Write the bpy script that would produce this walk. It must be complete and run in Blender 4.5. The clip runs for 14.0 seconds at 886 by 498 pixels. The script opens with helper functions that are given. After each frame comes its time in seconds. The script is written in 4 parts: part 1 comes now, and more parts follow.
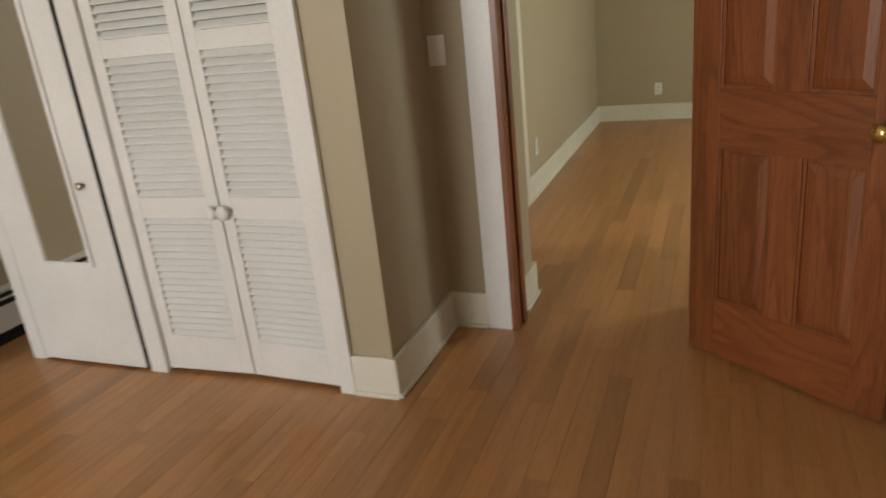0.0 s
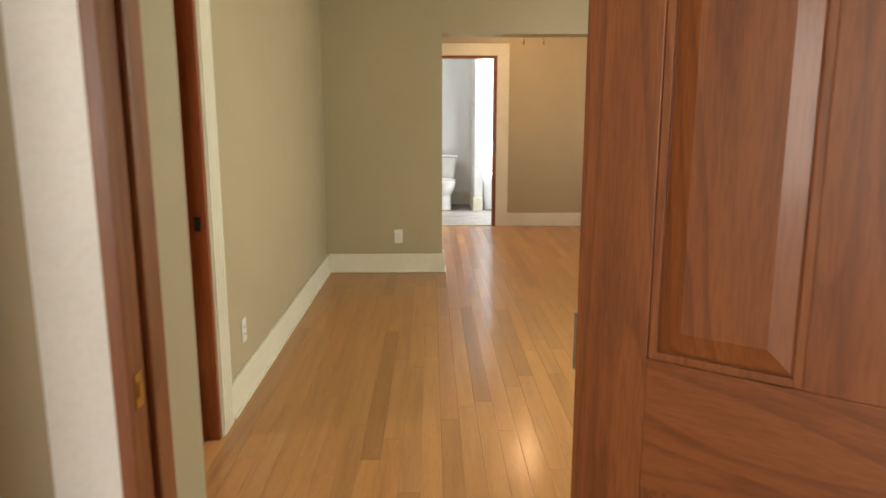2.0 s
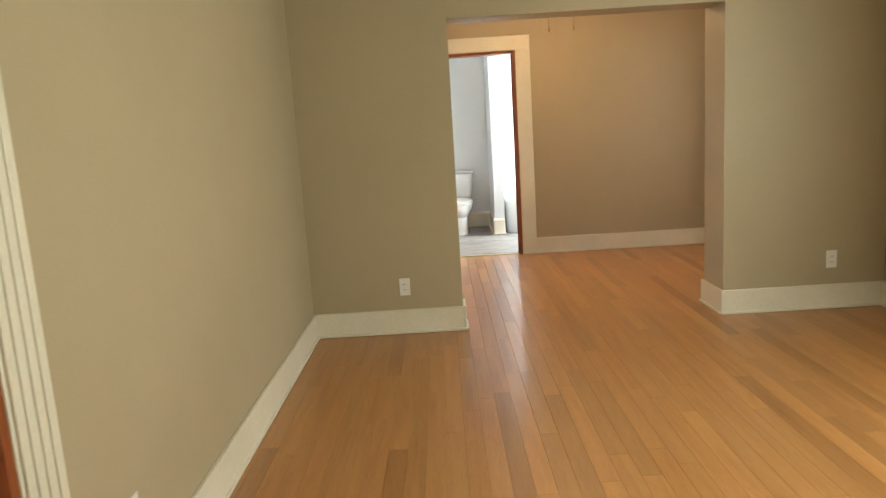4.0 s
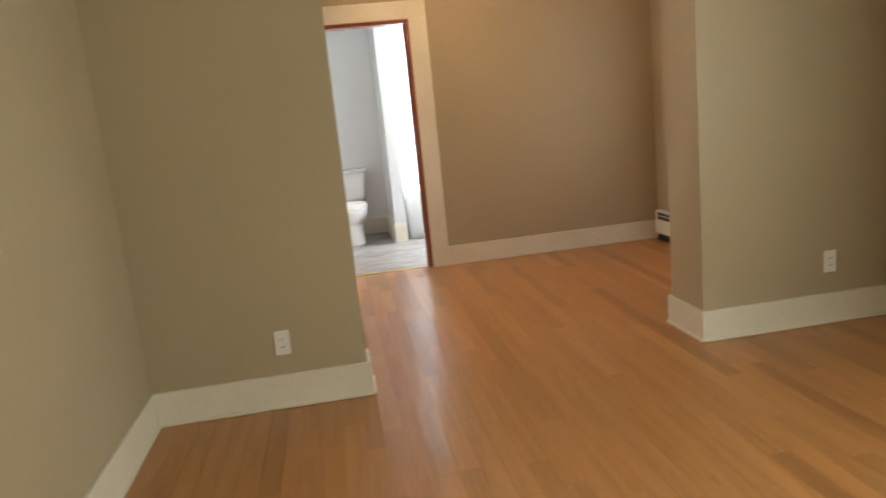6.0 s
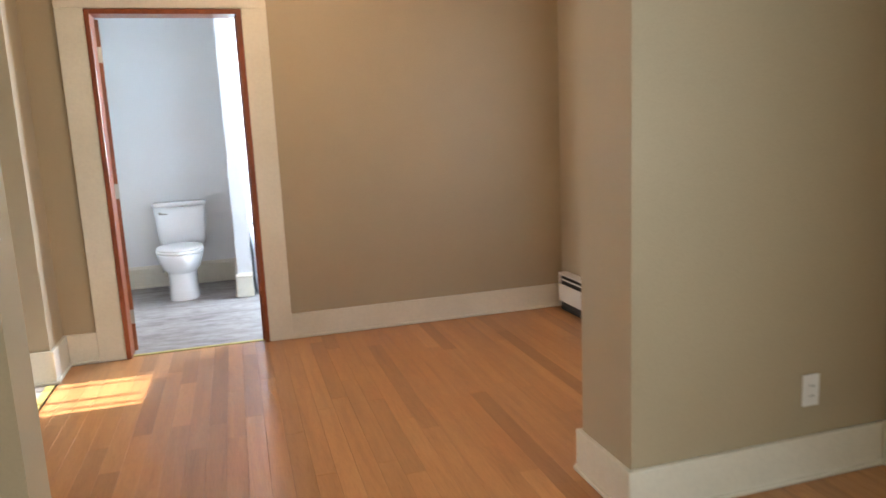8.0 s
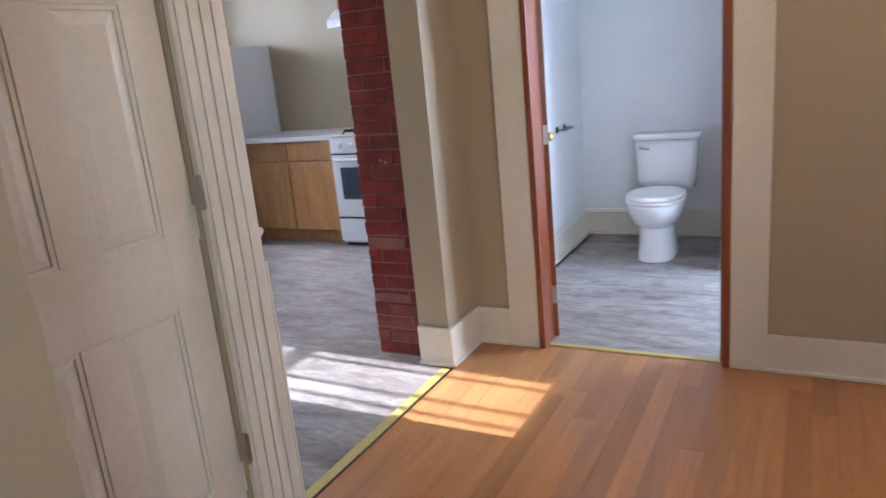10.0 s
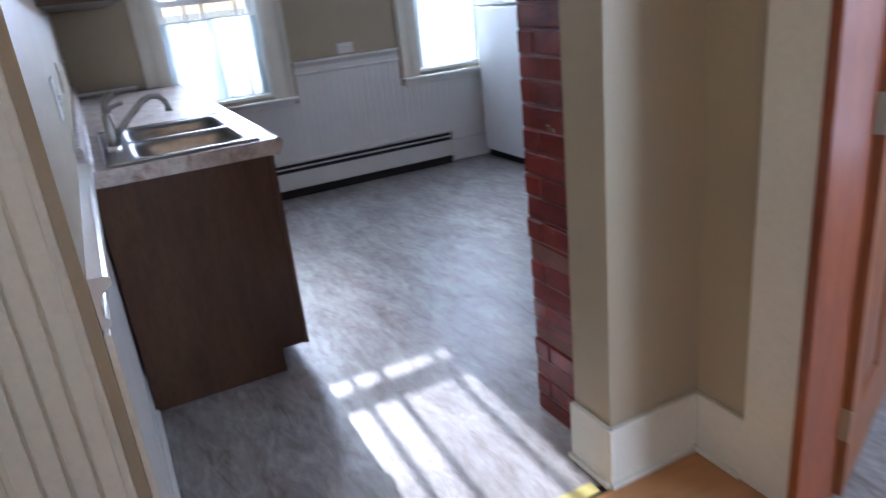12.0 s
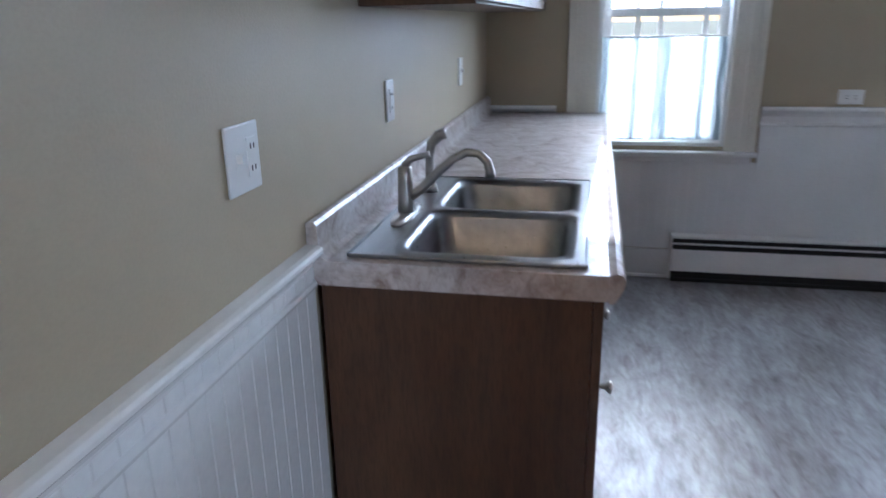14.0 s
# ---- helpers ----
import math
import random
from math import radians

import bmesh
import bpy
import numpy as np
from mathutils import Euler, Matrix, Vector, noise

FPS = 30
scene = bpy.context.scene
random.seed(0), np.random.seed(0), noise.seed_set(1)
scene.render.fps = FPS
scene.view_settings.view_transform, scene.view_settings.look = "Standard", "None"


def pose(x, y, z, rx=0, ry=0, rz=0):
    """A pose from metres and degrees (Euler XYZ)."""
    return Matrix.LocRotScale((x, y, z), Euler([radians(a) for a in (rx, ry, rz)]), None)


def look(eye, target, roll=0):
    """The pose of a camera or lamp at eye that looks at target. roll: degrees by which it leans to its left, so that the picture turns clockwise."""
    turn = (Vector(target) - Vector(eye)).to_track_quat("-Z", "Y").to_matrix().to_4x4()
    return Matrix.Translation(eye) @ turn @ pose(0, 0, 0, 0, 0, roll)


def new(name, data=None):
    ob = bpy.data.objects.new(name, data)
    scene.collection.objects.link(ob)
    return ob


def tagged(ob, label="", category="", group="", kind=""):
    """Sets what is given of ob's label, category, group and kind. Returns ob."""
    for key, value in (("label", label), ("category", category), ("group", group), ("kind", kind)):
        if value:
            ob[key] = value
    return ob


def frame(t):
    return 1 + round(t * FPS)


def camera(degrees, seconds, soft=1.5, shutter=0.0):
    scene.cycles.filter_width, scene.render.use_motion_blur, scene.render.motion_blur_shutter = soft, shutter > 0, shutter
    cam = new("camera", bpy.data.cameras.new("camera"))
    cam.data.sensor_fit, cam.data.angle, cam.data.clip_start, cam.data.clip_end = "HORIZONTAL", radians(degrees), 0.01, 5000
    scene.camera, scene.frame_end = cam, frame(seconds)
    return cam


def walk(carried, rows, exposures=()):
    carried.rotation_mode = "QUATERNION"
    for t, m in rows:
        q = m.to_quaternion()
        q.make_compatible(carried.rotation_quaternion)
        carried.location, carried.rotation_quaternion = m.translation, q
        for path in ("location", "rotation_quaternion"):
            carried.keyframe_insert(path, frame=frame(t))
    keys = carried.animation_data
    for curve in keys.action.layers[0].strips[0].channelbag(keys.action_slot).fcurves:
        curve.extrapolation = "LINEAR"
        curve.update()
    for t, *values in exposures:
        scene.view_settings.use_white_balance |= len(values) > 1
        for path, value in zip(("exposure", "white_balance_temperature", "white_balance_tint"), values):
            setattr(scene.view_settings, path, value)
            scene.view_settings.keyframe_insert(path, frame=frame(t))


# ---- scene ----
cam = camera(64.6, 14.0, shutter=0.4)
PATH = [
    (0, (0.29, 0.769, 1.374), (-0.436, 2.512, 0.715), -6.1),
    (0.5, (0.165, 1.1, 1.329), (-0.36, 2.937, 0.737), 1.3),
    (1, (0.106, 1.463, 1.351), (-0.102, 3.385, 0.841), -0.8),
    (1.5, (0.039, 1.98, 1.359), (-0.077, 3.933, 0.945), -2.1),
    (2, (-0.024, 2.37, 1.357), (0.009, 4.335, 0.984), -0.0),
    (2.5, (0.003, 2.772, 1.357), (0.123, 4.739, 1.019), -2.8),
    (3, (0.041, 3.107, 1.389), (0.017, 5.083, 1.087), -3.4),
    (5.5, (-0.098, 4.9, 1.311), (0.033, 6.85, 0.887), -5.7),
    (6, (0.028, 5.176, 1.316), (0.307, 7.119, 0.93), -5.8),
    (6.5, (0.153, 5.519, 1.314), (0.713, 7.408, 0.973), -2.4),
    (7, (0.405, 5.828, 1.302), (1.146, 7.656, 0.969), -5.1),
    (7.5, (0.586, 6.194, 1.3), (1.322, 8.022, 0.961), -2.9),
    (8, (0.653, 6.524, 1.312), (1.202, 8.417, 0.972), -2.6),
    (8.5, (0.872, 6.908, 1.366), (1.194, 8.855, 1.033), -3.8),
    (9, (1.004, 7.259, 1.384), (0.802, 9.208, 0.988), -4.5),
    (11.5, (1.074, 9.327, 1.373), (-0.399, 10.477, 0.662), -6.3),
    (12, (0.87, 9.701, 1.373), (-0.825, 10.492, 0.665), -6.2),
    (12.5, (0.696, 9.967, 1.376), (-1.157, 10.277, 0.691), -6.3),
    (13, (0.399, 10.098, 1.395), (-1.47, 10.019, 0.686), -3.4),
    (13.5, (0.042, 10.155, 1.392), (-1.836, 9.986, 0.723), -1.7),
    (14, (-0.299, 10.205, 1.396), (-2.158, 9.802, 0.778), -1.1),
]
walk(cam, [(t, look(eye, target, roll)) for t, eye, target, roll in PATH], exposures=[
    (0.0, 1.9, 6700, 9), (1.5, 2.35, 7400, 11), (3.0, 2.55, 7300, 9), (5.5, 2.18, 7150, 12), (6.5, 2.3, 6900, 14), (7.5, 2.45, 6250, 13), (8.5, 2.4, 5900, 18), (9.0, 2.25, 5750, 22),
    (11.5, 1.45, 5250, 17), (12.5, 1.25, 5100, 17), (13.5, 1.45, 5050, 14), (14.0, 1.15, 5100, 14)])

# ---- world, sun, large lights ----
world = bpy.data.worlds.new("world")
scene.world = world
world.use_nodes = True
wn = world.node_tree.nodes
sky = wn.new("ShaderNodeTexSky")
sky.sky_type, sky.sun_disc, sky.sun_elevation, sky.sun_rotation = "NISHITA", False, radians(24.9), radians(270)
wn["Background"].inputs["Strength"].default_value = 0.05
world.node_tree.links.new(sky.outputs["Color"], wn["Background"].inputs["Color"])


def sun_lamp(way, strength):
    d = bpy.data.lights.new("sun", "SUN")
    d.energy, d.angle, d.color = strength, radians(0.5), (1.0, 0.93, 0.82)
    ob = new("sun", d)
    ob.matrix_world = look((0, 0, 5), Vector((0, 0, 5)) + Vector(way))


def window_light(eye, way, w, h, power, color):
    d = bpy.data.lights.new("window_light", "AREA")
    d.shape, d.size, d.size_y, d.energy, d.color = "RECTANGLE", w, h, power, color
    ob = new("window_light", d)
    ob.matrix_world = look(eye, Vector(eye) + Vector(way))


DAY = (0.86, 0.94, 1.0)
sun_lamp((1.0, -0.03, -0.465), 5.0)
window_light((-1.9, -1.58, 1.45), (0, 1, -0.05), 1.5, 1.4, 22, (0.97, 0.99, 1.0))
window_light((2.86, 5.7, 1.45), (-1, 0, -0.05), 1.3, 1.4, 15, (0.92, 1.0, 0.9))
window_light((-4.26, 4.15, 1.45), (1, 0.35, -0.05), 0.45, 1.4, 11, (1.0, 0.95, 0.95))
window_light((2.82, 9.65, 1.45), (-1, 0, -0.05), 0.9, 1.3, 1.5, (0.95, 0.94, 1.0))
window_light((2.32, 12.6, 1.55), (-1, 0, -0.05), 0.8, 1.0, 30, (0.82, 0.93, 1.0))
window_light((-4.43, 10.54, 1.77), (1, 0, -0.25), 0.66, 0.66, 15, DAY)
window_light((-4.43, 12.34, 1.77), (1, 0, -0.25), 0.62, 0.66, 13, DAY)


# ---- materials ----
def nodes_of(name):
    m = bpy.data.materials.new(name)
    m.use_nodes = True
    return m, m.node_tree.nodes, m.node_tree.links, m.node_tree.nodes["Principled BSDF"]


def grain_coords(n, l, stretch):
    geo = n.new("ShaderNodeNewGeometry")
    mp = n.new("ShaderNodeMapping")
    mp.inputs["Scale"].default_value = stretch
    l.new(geo.outputs["Position"], mp.inputs["Vector"])
    return mp.outputs["Vector"]


def noise_node(n, l, vec, scale, detail=4.0, rough=0.55, distort=0.0):
    t = n.new("ShaderNodeTexNoise")
    t.inputs["Scale"].default_value, t.inputs["Detail"].default_value = scale, detail
    t.inputs["Roughness"].default_value, t.inputs["Distortion"].default_value = rough, distort
    l.new(vec, t.inputs["Vector"])
    return t.outputs["Fac"]


def ramp_node(n, l, fac, stops):
    r = n.new("ShaderNodeValToRGB")
    els = r.color_ramp.elements
    while len(els) < len(stops):
        els.new(0.5)
    for e, (p, c) in zip(els, stops):
        e.position, e.color = p, (*c, 1)
    l.new(fac, r.inputs["Fac"])
    return r.outputs["Color"]


def mix_node(n, l, kind, fac, a, b):
    m = n.new("ShaderNodeMix")
    m.data_type, m.blend_type = "RGBA", kind
    if isinstance(fac, float):
        m.inputs[0].default_value = fac
    else:
        l.new(fac, m.inputs[0])
    l.new(a, m.inputs[6])
    l.new(b, m.inputs[7])
    return m.outputs[2]


def bump_node(n, l, p, height, strength, distance=0.002):
    b = n.new("ShaderNodeBump")
    b.inputs["Strength"].default_value, b.inputs["Distance"].default_value = strength, distance
    l.new(height, b.inputs["Height"])
    l.new(b.outputs["Normal"], p.inputs["Normal"])


def surface(name, dark, light, rough=0.5, big=1.6, fine=90.0, bump=0.15, metal=0.0, stretch=(1, 1, 1), wear=0.12, coat=0.0):
    """Paint, plastic, metal, cloth: two scales of tone, a fine relief, uneven gloss."""
    m, n, l, p = nodes_of(name)
    vec = grain_coords(n, l, stretch)
    a = noise_node(n, l, vec, big, 5)
    b = noise_node(n, l, vec, fine, 3)
    col = ramp_node(n, l, a, [(0.3, dark), (0.7, light)])
    spots = ramp_node(n, l, b, [(0.3, (1 - wear, 1 - wear, 1 - wear)), (0.6, (1, 1, 1))])
    l.new(mix_node(n, l, "MULTIPLY", 1.0, col, spots), p.inputs["Base Color"])
    mr = n.new("ShaderNodeMapRange")
    mr.inputs["To Min"].default_value, mr.inputs["To Max"].default_value = max(rough - 0.08, 0.03), min(rough + 0.1, 1)
    l.new(noise_node(n, l, vec, big * 5, 4), mr.inputs["Value"])
    l.new(mr.outputs["Result"], p.inputs["Roughness"])
    p.inputs["Metallic"].default_value = metal
    p.inputs["Coat Weight"].default_value = coat
    bump_node(n, l, p, b, bump)
    return m


def wood(name, stops, rough, stretch, scale=3.0, vary=0.0, coat=0.0, bump=0.2, pore_mix=0.8, figure=None):
    """Wood with a long grain; vary: how far one piece differs from the next."""
    m, n, l, p = nodes_of(name)
    vec = grain_coords(n, l, stretch)
    info, geo = n.new("ShaderNodeObjectInfo"), n.new("ShaderNodeNewGeometry")
    add = n.new("ShaderNodeMath")
    add.operation = "ADD"
    l.new(info.outputs["Random"], add.inputs[0])
    l.new(geo.outputs["Random Per Island"], add.inputs[1])
    fr = n.new("ShaderNodeMath")
    fr.operation = "FRACT"
    l.new(add.outputs[0], fr.inputs[0])
    shift = n.new("ShaderNodeVectorMath")
    shift.operation = "MULTIPLY_ADD"
    l.new(fr.outputs[0], shift.inputs[0])
    shift.inputs[1].default_value = (31.0 * (vary > 0), 17.0 * (vary > 0), 23.0 * (vary > 0))
    l.new(vec, shift.inputs[2])
    v = shift.outputs[0]
    rings = noise_node(n, l, v, scale, 6, 0.62, 0.6)
    pores = noise_node(n, l, v, scale * 14, 3, 0.6)
    col = ramp_node(n, l, rings, stops)
    pore = ramp_node(n, l, pores, [(0.36, (0.68, 0.62, 0.56)), (0.55, (1, 1, 1))])
    col = mix_node(n, l, "MULTIPLY", pore_mix, col, pore)
    if figure:
        # growth rings cut by the face: nested arches drawn out along the grain
        fm = n.new("ShaderNodeMapping")
        fm.inputs["Scale"].default_value = figure
        l.new(v, fm.inputs["Vector"])
        arch = noise_node(n, l, fm.outputs["Vector"], 1.0, 1.5, 0.45, 0.3)
        many, part = n.new("ShaderNodeMath"), n.new("ShaderNodeMath")
        many.operation, part.operation = "MULTIPLY", "FRACT"
        many.inputs[1].default_value = 10.0
        l.new(arch, many.inputs[0])
        l.new(many.outputs[0], part.inputs[0])
        line = ramp_node(n, l, part.outputs[0], [(0.0, (0.45, 0.36, 0.30)), (0.16, (0.62, 0.54, 0.48)), (0.42, (1, 1, 1)), (0.92, (1.08, 1.08, 1.08)), (1.0, (0.6, 0.5, 0.45))])
        col = mix_node(n, l, "MULTIPLY", 0.42, col, line)
    if vary:
        tone = ramp_node(n, l, fr.outputs[0], [(0.0, (1 - vary, 1 - vary * 1.15, 1 - vary * 1.3)), (0.35, (1, 1, 1)), (0.75, (1.0, 0.95, 0.88)), (1.0, (1.12, 1.12, 1.1))])
        col = mix_node(n, l, "MULTIPLY", 1.0, col, tone)
    l.new(col, p.inputs["Base Color"])
    mr = n.new("ShaderNodeMapRange")
    mr.inputs["To Min"].default_value, mr.inputs["To Max"].default_value = max(rough - 0.07, 0.05), rough + 0.12
    l.new(rings, mr.inputs["Value"])
    l.new(mr.outputs["Result"], p.inputs["Roughness"])
    p.inputs["Coat Weight"].default_value, p.inputs["Coat Roughness"].default_value = coat, 0.15
    bump_node(n, l, p, pores, bump, 0.001)
    return m


PAINT = surface("olive_tan_paint", (0.41, 0.345, 0.232), (0.46, 0.39, 0.268), 0.5, 0.7, 160, 0.25, wear=0.05)
PINK = surface("rose_beige_paint", (0.56, 0.46, 0.42), (0.61, 0.50, 0.46), 0.5, 0.7, 160, 0.25, wear=0.05)
TRIM = surface("cream_trim_paint", (0.70, 0.67, 0.56), (0.78, 0.75, 0.65), 0.35, 2.5, 70, 0.12, wear=0.06)
WHITE = surface("white_paint", (0.76, 0.76, 0.73), (0.83, 0.83, 0.81), 0.35, 2.5, 80, 0.12, wear=0.05)
GLOSS = surface("white_gloss_paint", (0.76, 0.755, 0.72), (0.82, 0.815, 0.79), 0.2, 2.5, 80, 0.06, wear=0.04, coat=0.2)
BATHP = surface("pale_bath_paint", (0.74, 0.77, 0.78), (0.80, 0.82, 0.83), 0.55, 0.8, 140, 0.2, wear=0.03)
CEIL = surface("ceiling_white", (0.74, 0.73, 0.70), (0.80, 0.79, 0.77), 0.8, 1.0, 120, 0.3, wear=0.04)
OAK_FLOOR = wood("oak_floor", [(0.25, (0.36, 0.165, 0.058)), (0.5, (0.46, 0.225, 0.083)), (0.75, (0.52, 0.27, 0.108))], 0.38, (9, 0.55, 9), 2.2, 0.25, 0.25, 0.08, 0.35)
OAK_DOOR = wood("stained_oak", [(0.25, (0.17, 0.050, 0.015)), (0.46, (0.25, 0.078, 0.023)), (0.75, (0.31, 0.108, 0.032))], 0.40, (7, 7, 0.5), 2.6, 0.12, 0.15, 0.15, 0.6, (1.3, 1.3, 1.3))
OAK_RAIL = wood("stained_oak_crossways", [(0.25, (0.17, 0.050, 0.015)), (0.46, (0.25, 0.078, 0.023)), (0.75, (0.31, 0.108, 0.032))], 0.40, (0.8, 0.8, 9), 2.6, 0.12, 0.15, 0.15, 0.6, (1.2, 1.2, 0.7))
JAMB = wood("red_stained_jamb", [(0.3, (0.20, 0.045, 0.012)), (0.6, (0.30, 0.078, 0.022))], 0.35, (8, 8, 0.5), 2.4, 0.0, 0.3)
CABW = wood("walnut_laminate", [(0.3, (0.050, 0.022, 0.009)), (0.6, (0.088, 0.041, 0.017)), (0.8, (0.115, 0.054, 0.022))], 0.42, (6, 6, 1.0), 2.0, 0.0)
OAK_CAB = wood("honey_oak", [(0.3, (0.33, 0.16, 0.055)), (0.7, (0.50, 0.27, 0.10))], 0.4, (7, 7, 0.7), 2.4, 0.1)
STEEL = surface("brushed_steel", (0.26, 0.27, 0.28), (0.33, 0.335, 0.34), 0.30, 3, 60, 0.02, 1.0, (1, 9, 9), 0.05)
NICKEL = surface("satin_nickel", (0.42, 0.40, 0.37), (0.50, 0.48, 0.44), 0.3, 8, 120, 0.05, 1.0, wear=0.05)
CHROME = surface("dark_chrome", (0.20, 0.21, 0.23), (0.27, 0.28, 0.30), 0.12, 8, 120, 0.02, 1.0, wear=0.05)
BRASS = surface("polished_brass", (0.66, 0.47, 0.17), (0.76, 0.57, 0.24), 0.18, 9, 120, 0.05, 1.0, wear=0.06)
BRONZE = surface("black_bronze", (0.018, 0.015, 0.013), (0.03, 0.026, 0.022), 0.4, 9, 120, 0.1, 0.7)
PLASTIC = surface("white_plastic", (0.78, 0.78, 0.76), (0.82, 0.82, 0.80), 0.3, 6, 120, 0.02, wear=0.02)
CERAMIC = surface("white_ceramic", (0.80, 0.82, 0.83), (0.84, 0.85, 0.86), 0.1, 5, 60, 0.01, wear=0.02, coat=0.4)
ENAMEL = surface("white_enamel", (0.76, 0.78, 0.79), (0.81, 0.82, 0.83), 0.22, 4, 90, 0.04, wear=0.03)
HEATER = surface("heater_enamel", (0.74, 0.73, 0.69), (0.80, 0.79, 0.76), 0.35, 4, 80, 0.05, wear=0.06)
# near-black colour that stands in for shade in hollows and gaps
DARK = surface("near_black_shade", (0.012, 0.011, 0.010), (0.02, 0.018, 0.016), 0.7, 6, 60, 0.1)
BLACKGL = surface("black_glass", (0.05, 0.06, 0.08), (0.07, 0.085, 0.11), 0.08, 6, 60, 0.0, wear=0.02)
YELLOW = surface("yellow_brass_strip", (0.50, 0.42, 0.13), (0.60, 0.51, 0.18), 0.4, 6, 60, 0.1, 0.3)
MORTAR = surface("painted_mortar", (0.17, 0.06, 0.043), (0.27, 0.11, 0.08), 0.5, 8, 70, 0.5, wear=0.3)
GRASS = surface("lawn", (0.04, 0.08, 0.02), (0.09, 0.13, 0.05), 0.9, 0.6, 30, 0.5)
SOIL = surface("subfloor", (0.10, 0.06, 0.03), (0.14, 0.08, 0.04), 0.8)


def brick_paint():
    m, n, l, p = nodes_of("painted_brick")
    vec = grain_coords(n, l, (1, 1, 1))
    a = noise_node(n, l, vec, 9, 5)
    chips = noise_node(n, l, vec, 16, 6, 0.7)
    col = ramp_node(n, l, a, [(0.3, (0.11, 0.014, 0.011)), (0.55, (0.20, 0.026, 0.020)), (0.8, (0.27, 0.043, 0.031))])
    worn = ramp_node(n, l, chips, [(0.66, (0, 0, 0)), (0.685, (1, 1, 1))])
    pale = n.new("ShaderNodeRGB")
    pale.outputs[0].default_value = (0.42, 0.31, 0.22, 1)
    l.new(mix_node(n, l, "MIX", worn, col, pale.outputs[0]), p.inputs["Base Color"])
    p.inputs["Roughness"].default_value = 0.24
    bump_node(n, l, p, noise_node(n, l, vec, 30, 5, 0.65), 0.7, 0.006)
    return m


def vinyl():
    m, n, l, p = nodes_of("grey_wood_vinyl")
    vec = grain_coords(n, l, (1.0, 2.9, 1))
    a = noise_node(n, l, vec, 2.6, 8, 0.66, 0.7)
    b = noise_node(n, l, vec, 17, 5, 0.6)
    flecks = noise_node(n, l, vec, 6.5, 4, 0.62, 1.1)
    col = ramp_node(n, l, a, [(0.30, (0.15, 0.135, 0.125)), (0.44, (0.265, 0.245, 0.235)), (0.60, (0.37, 0.355, 0.35)), (0.8, (0.45, 0.435, 0.425))])
    fine = ramp_node(n, l, b, [(0.3, (0.76, 0.74, 0.72)), (0.6, (1, 1, 1))])
    spots = ramp_node(n, l, flecks, [(0.30, (0.52, 0.49, 0.47)), (0.42, (0.82, 0.80, 0.79)), (0.52, (1, 1, 1)), (0.75, (1.1, 1.1, 1.1))])
    col = mix_node(n, l, "MULTIPLY", 1.0, col, fine)
    l.new(mix_node(n, l, "MULTIPLY", 0.8, col, spots), p.inputs["Base Color"])
    mr = n.new("ShaderNodeMapRange")
    mr.inputs["To Min"].default_value, mr.inputs["To Max"].default_value = 0.32, 0.50
    l.new(a, mr.inputs["Value"])
    l.new(mr.outputs["Result"], p.inputs["Roughness"])
    bump_node(n, l, p, b, 0.2, 0.001)
    return m


def laminate():
    m, n, l, p = nodes_of("stone_laminate")
    vec = grain_coords(n, l, (1, 1, 1))
    a = noise_node(n, l, vec, 9, 7, 0.7, 1.2)
    b = noise_node(n, l, vec, 60, 4)
    col = ramp_node(n, l, a, [(0.32, (0.24, 0.165, 0.125)), (0.48, (0.47, 0.41, 0.37)), (0.62, (0.60, 0.56, 0.53)), (0.8, (0.50, 0.43, 0.38))])
    fine = ramp_node(n, l, b, [(0.35, (0.8, 0.77, 0.75)), (0.55, (1, 1, 1))])
    l.new(mix_node(n, l, "MULTIPLY", 1.0, col, fine), p.inputs["Base Color"])
    p.inputs["Roughness"].default_value = 0.28
    bump_node(n, l, p, b, 0.05, 0.0005)
    return m


def glass():
    m, n, l, p = nodes_of("window_glass")
    p.inputs["Transmission Weight"].default_value, p.inputs["Roughness"].default_value, p.inputs["IOR"].default_value = 1.0, 0.0, 1.45
    return m


def mirror():
    m, n, l, p = nodes_of("mirror_glass")
    p.inputs["Base Color"].default_value, p.inputs["Metallic"].default_value, p.inputs["Roughness"].default_value = (0.86, 0.88, 0.86, 1), 1.0, 0.02
    return m


def sheer():
    """Thin white voile: some light passes straight, the rest is scattered through."""
    m, n, l, p = nodes_of("white_voile")
    vec = grain_coords(n, l, (1, 1, 1))
    thread = noise_node(n, l, vec, 300, 2)
    tl, tr, df = n.new("ShaderNodeBsdfTranslucent"), n.new("ShaderNodeBsdfTransparent"), n.new("ShaderNodeBsdfDiffuse")
    col = ramp_node(n, l, thread, [(0.3, (0.36, 0.42, 0.45)), (0.7, (0.46, 0.52, 0.55))])
    l.new(col, tl.inputs["Color"])
    l.new(col, df.inputs["Color"])
    a, b = n.new("ShaderNodeMixShader"), n.new("ShaderNodeMixShader")
    a.inputs[0].default_value, b.inputs[0].default_value = 0.35, 0.04
    l.new(tl.outputs[0], a.inputs[1])
    l.new(df.outputs[0], a.inputs[2])
    l.new(a.outputs[0], b.inputs[1])
    l.new(tr.outputs[0], b.inputs[2])
    l.new(b.outputs[0], n["Material Output"].inputs["Surface"])
    return m


def glow(name, color, strength):
    m, n, l, p = nodes_of(name)
    p.inputs["Emission Color"].default_value, p.inputs["Emission Strength"].default_value = (*color, 1), strength
    return m


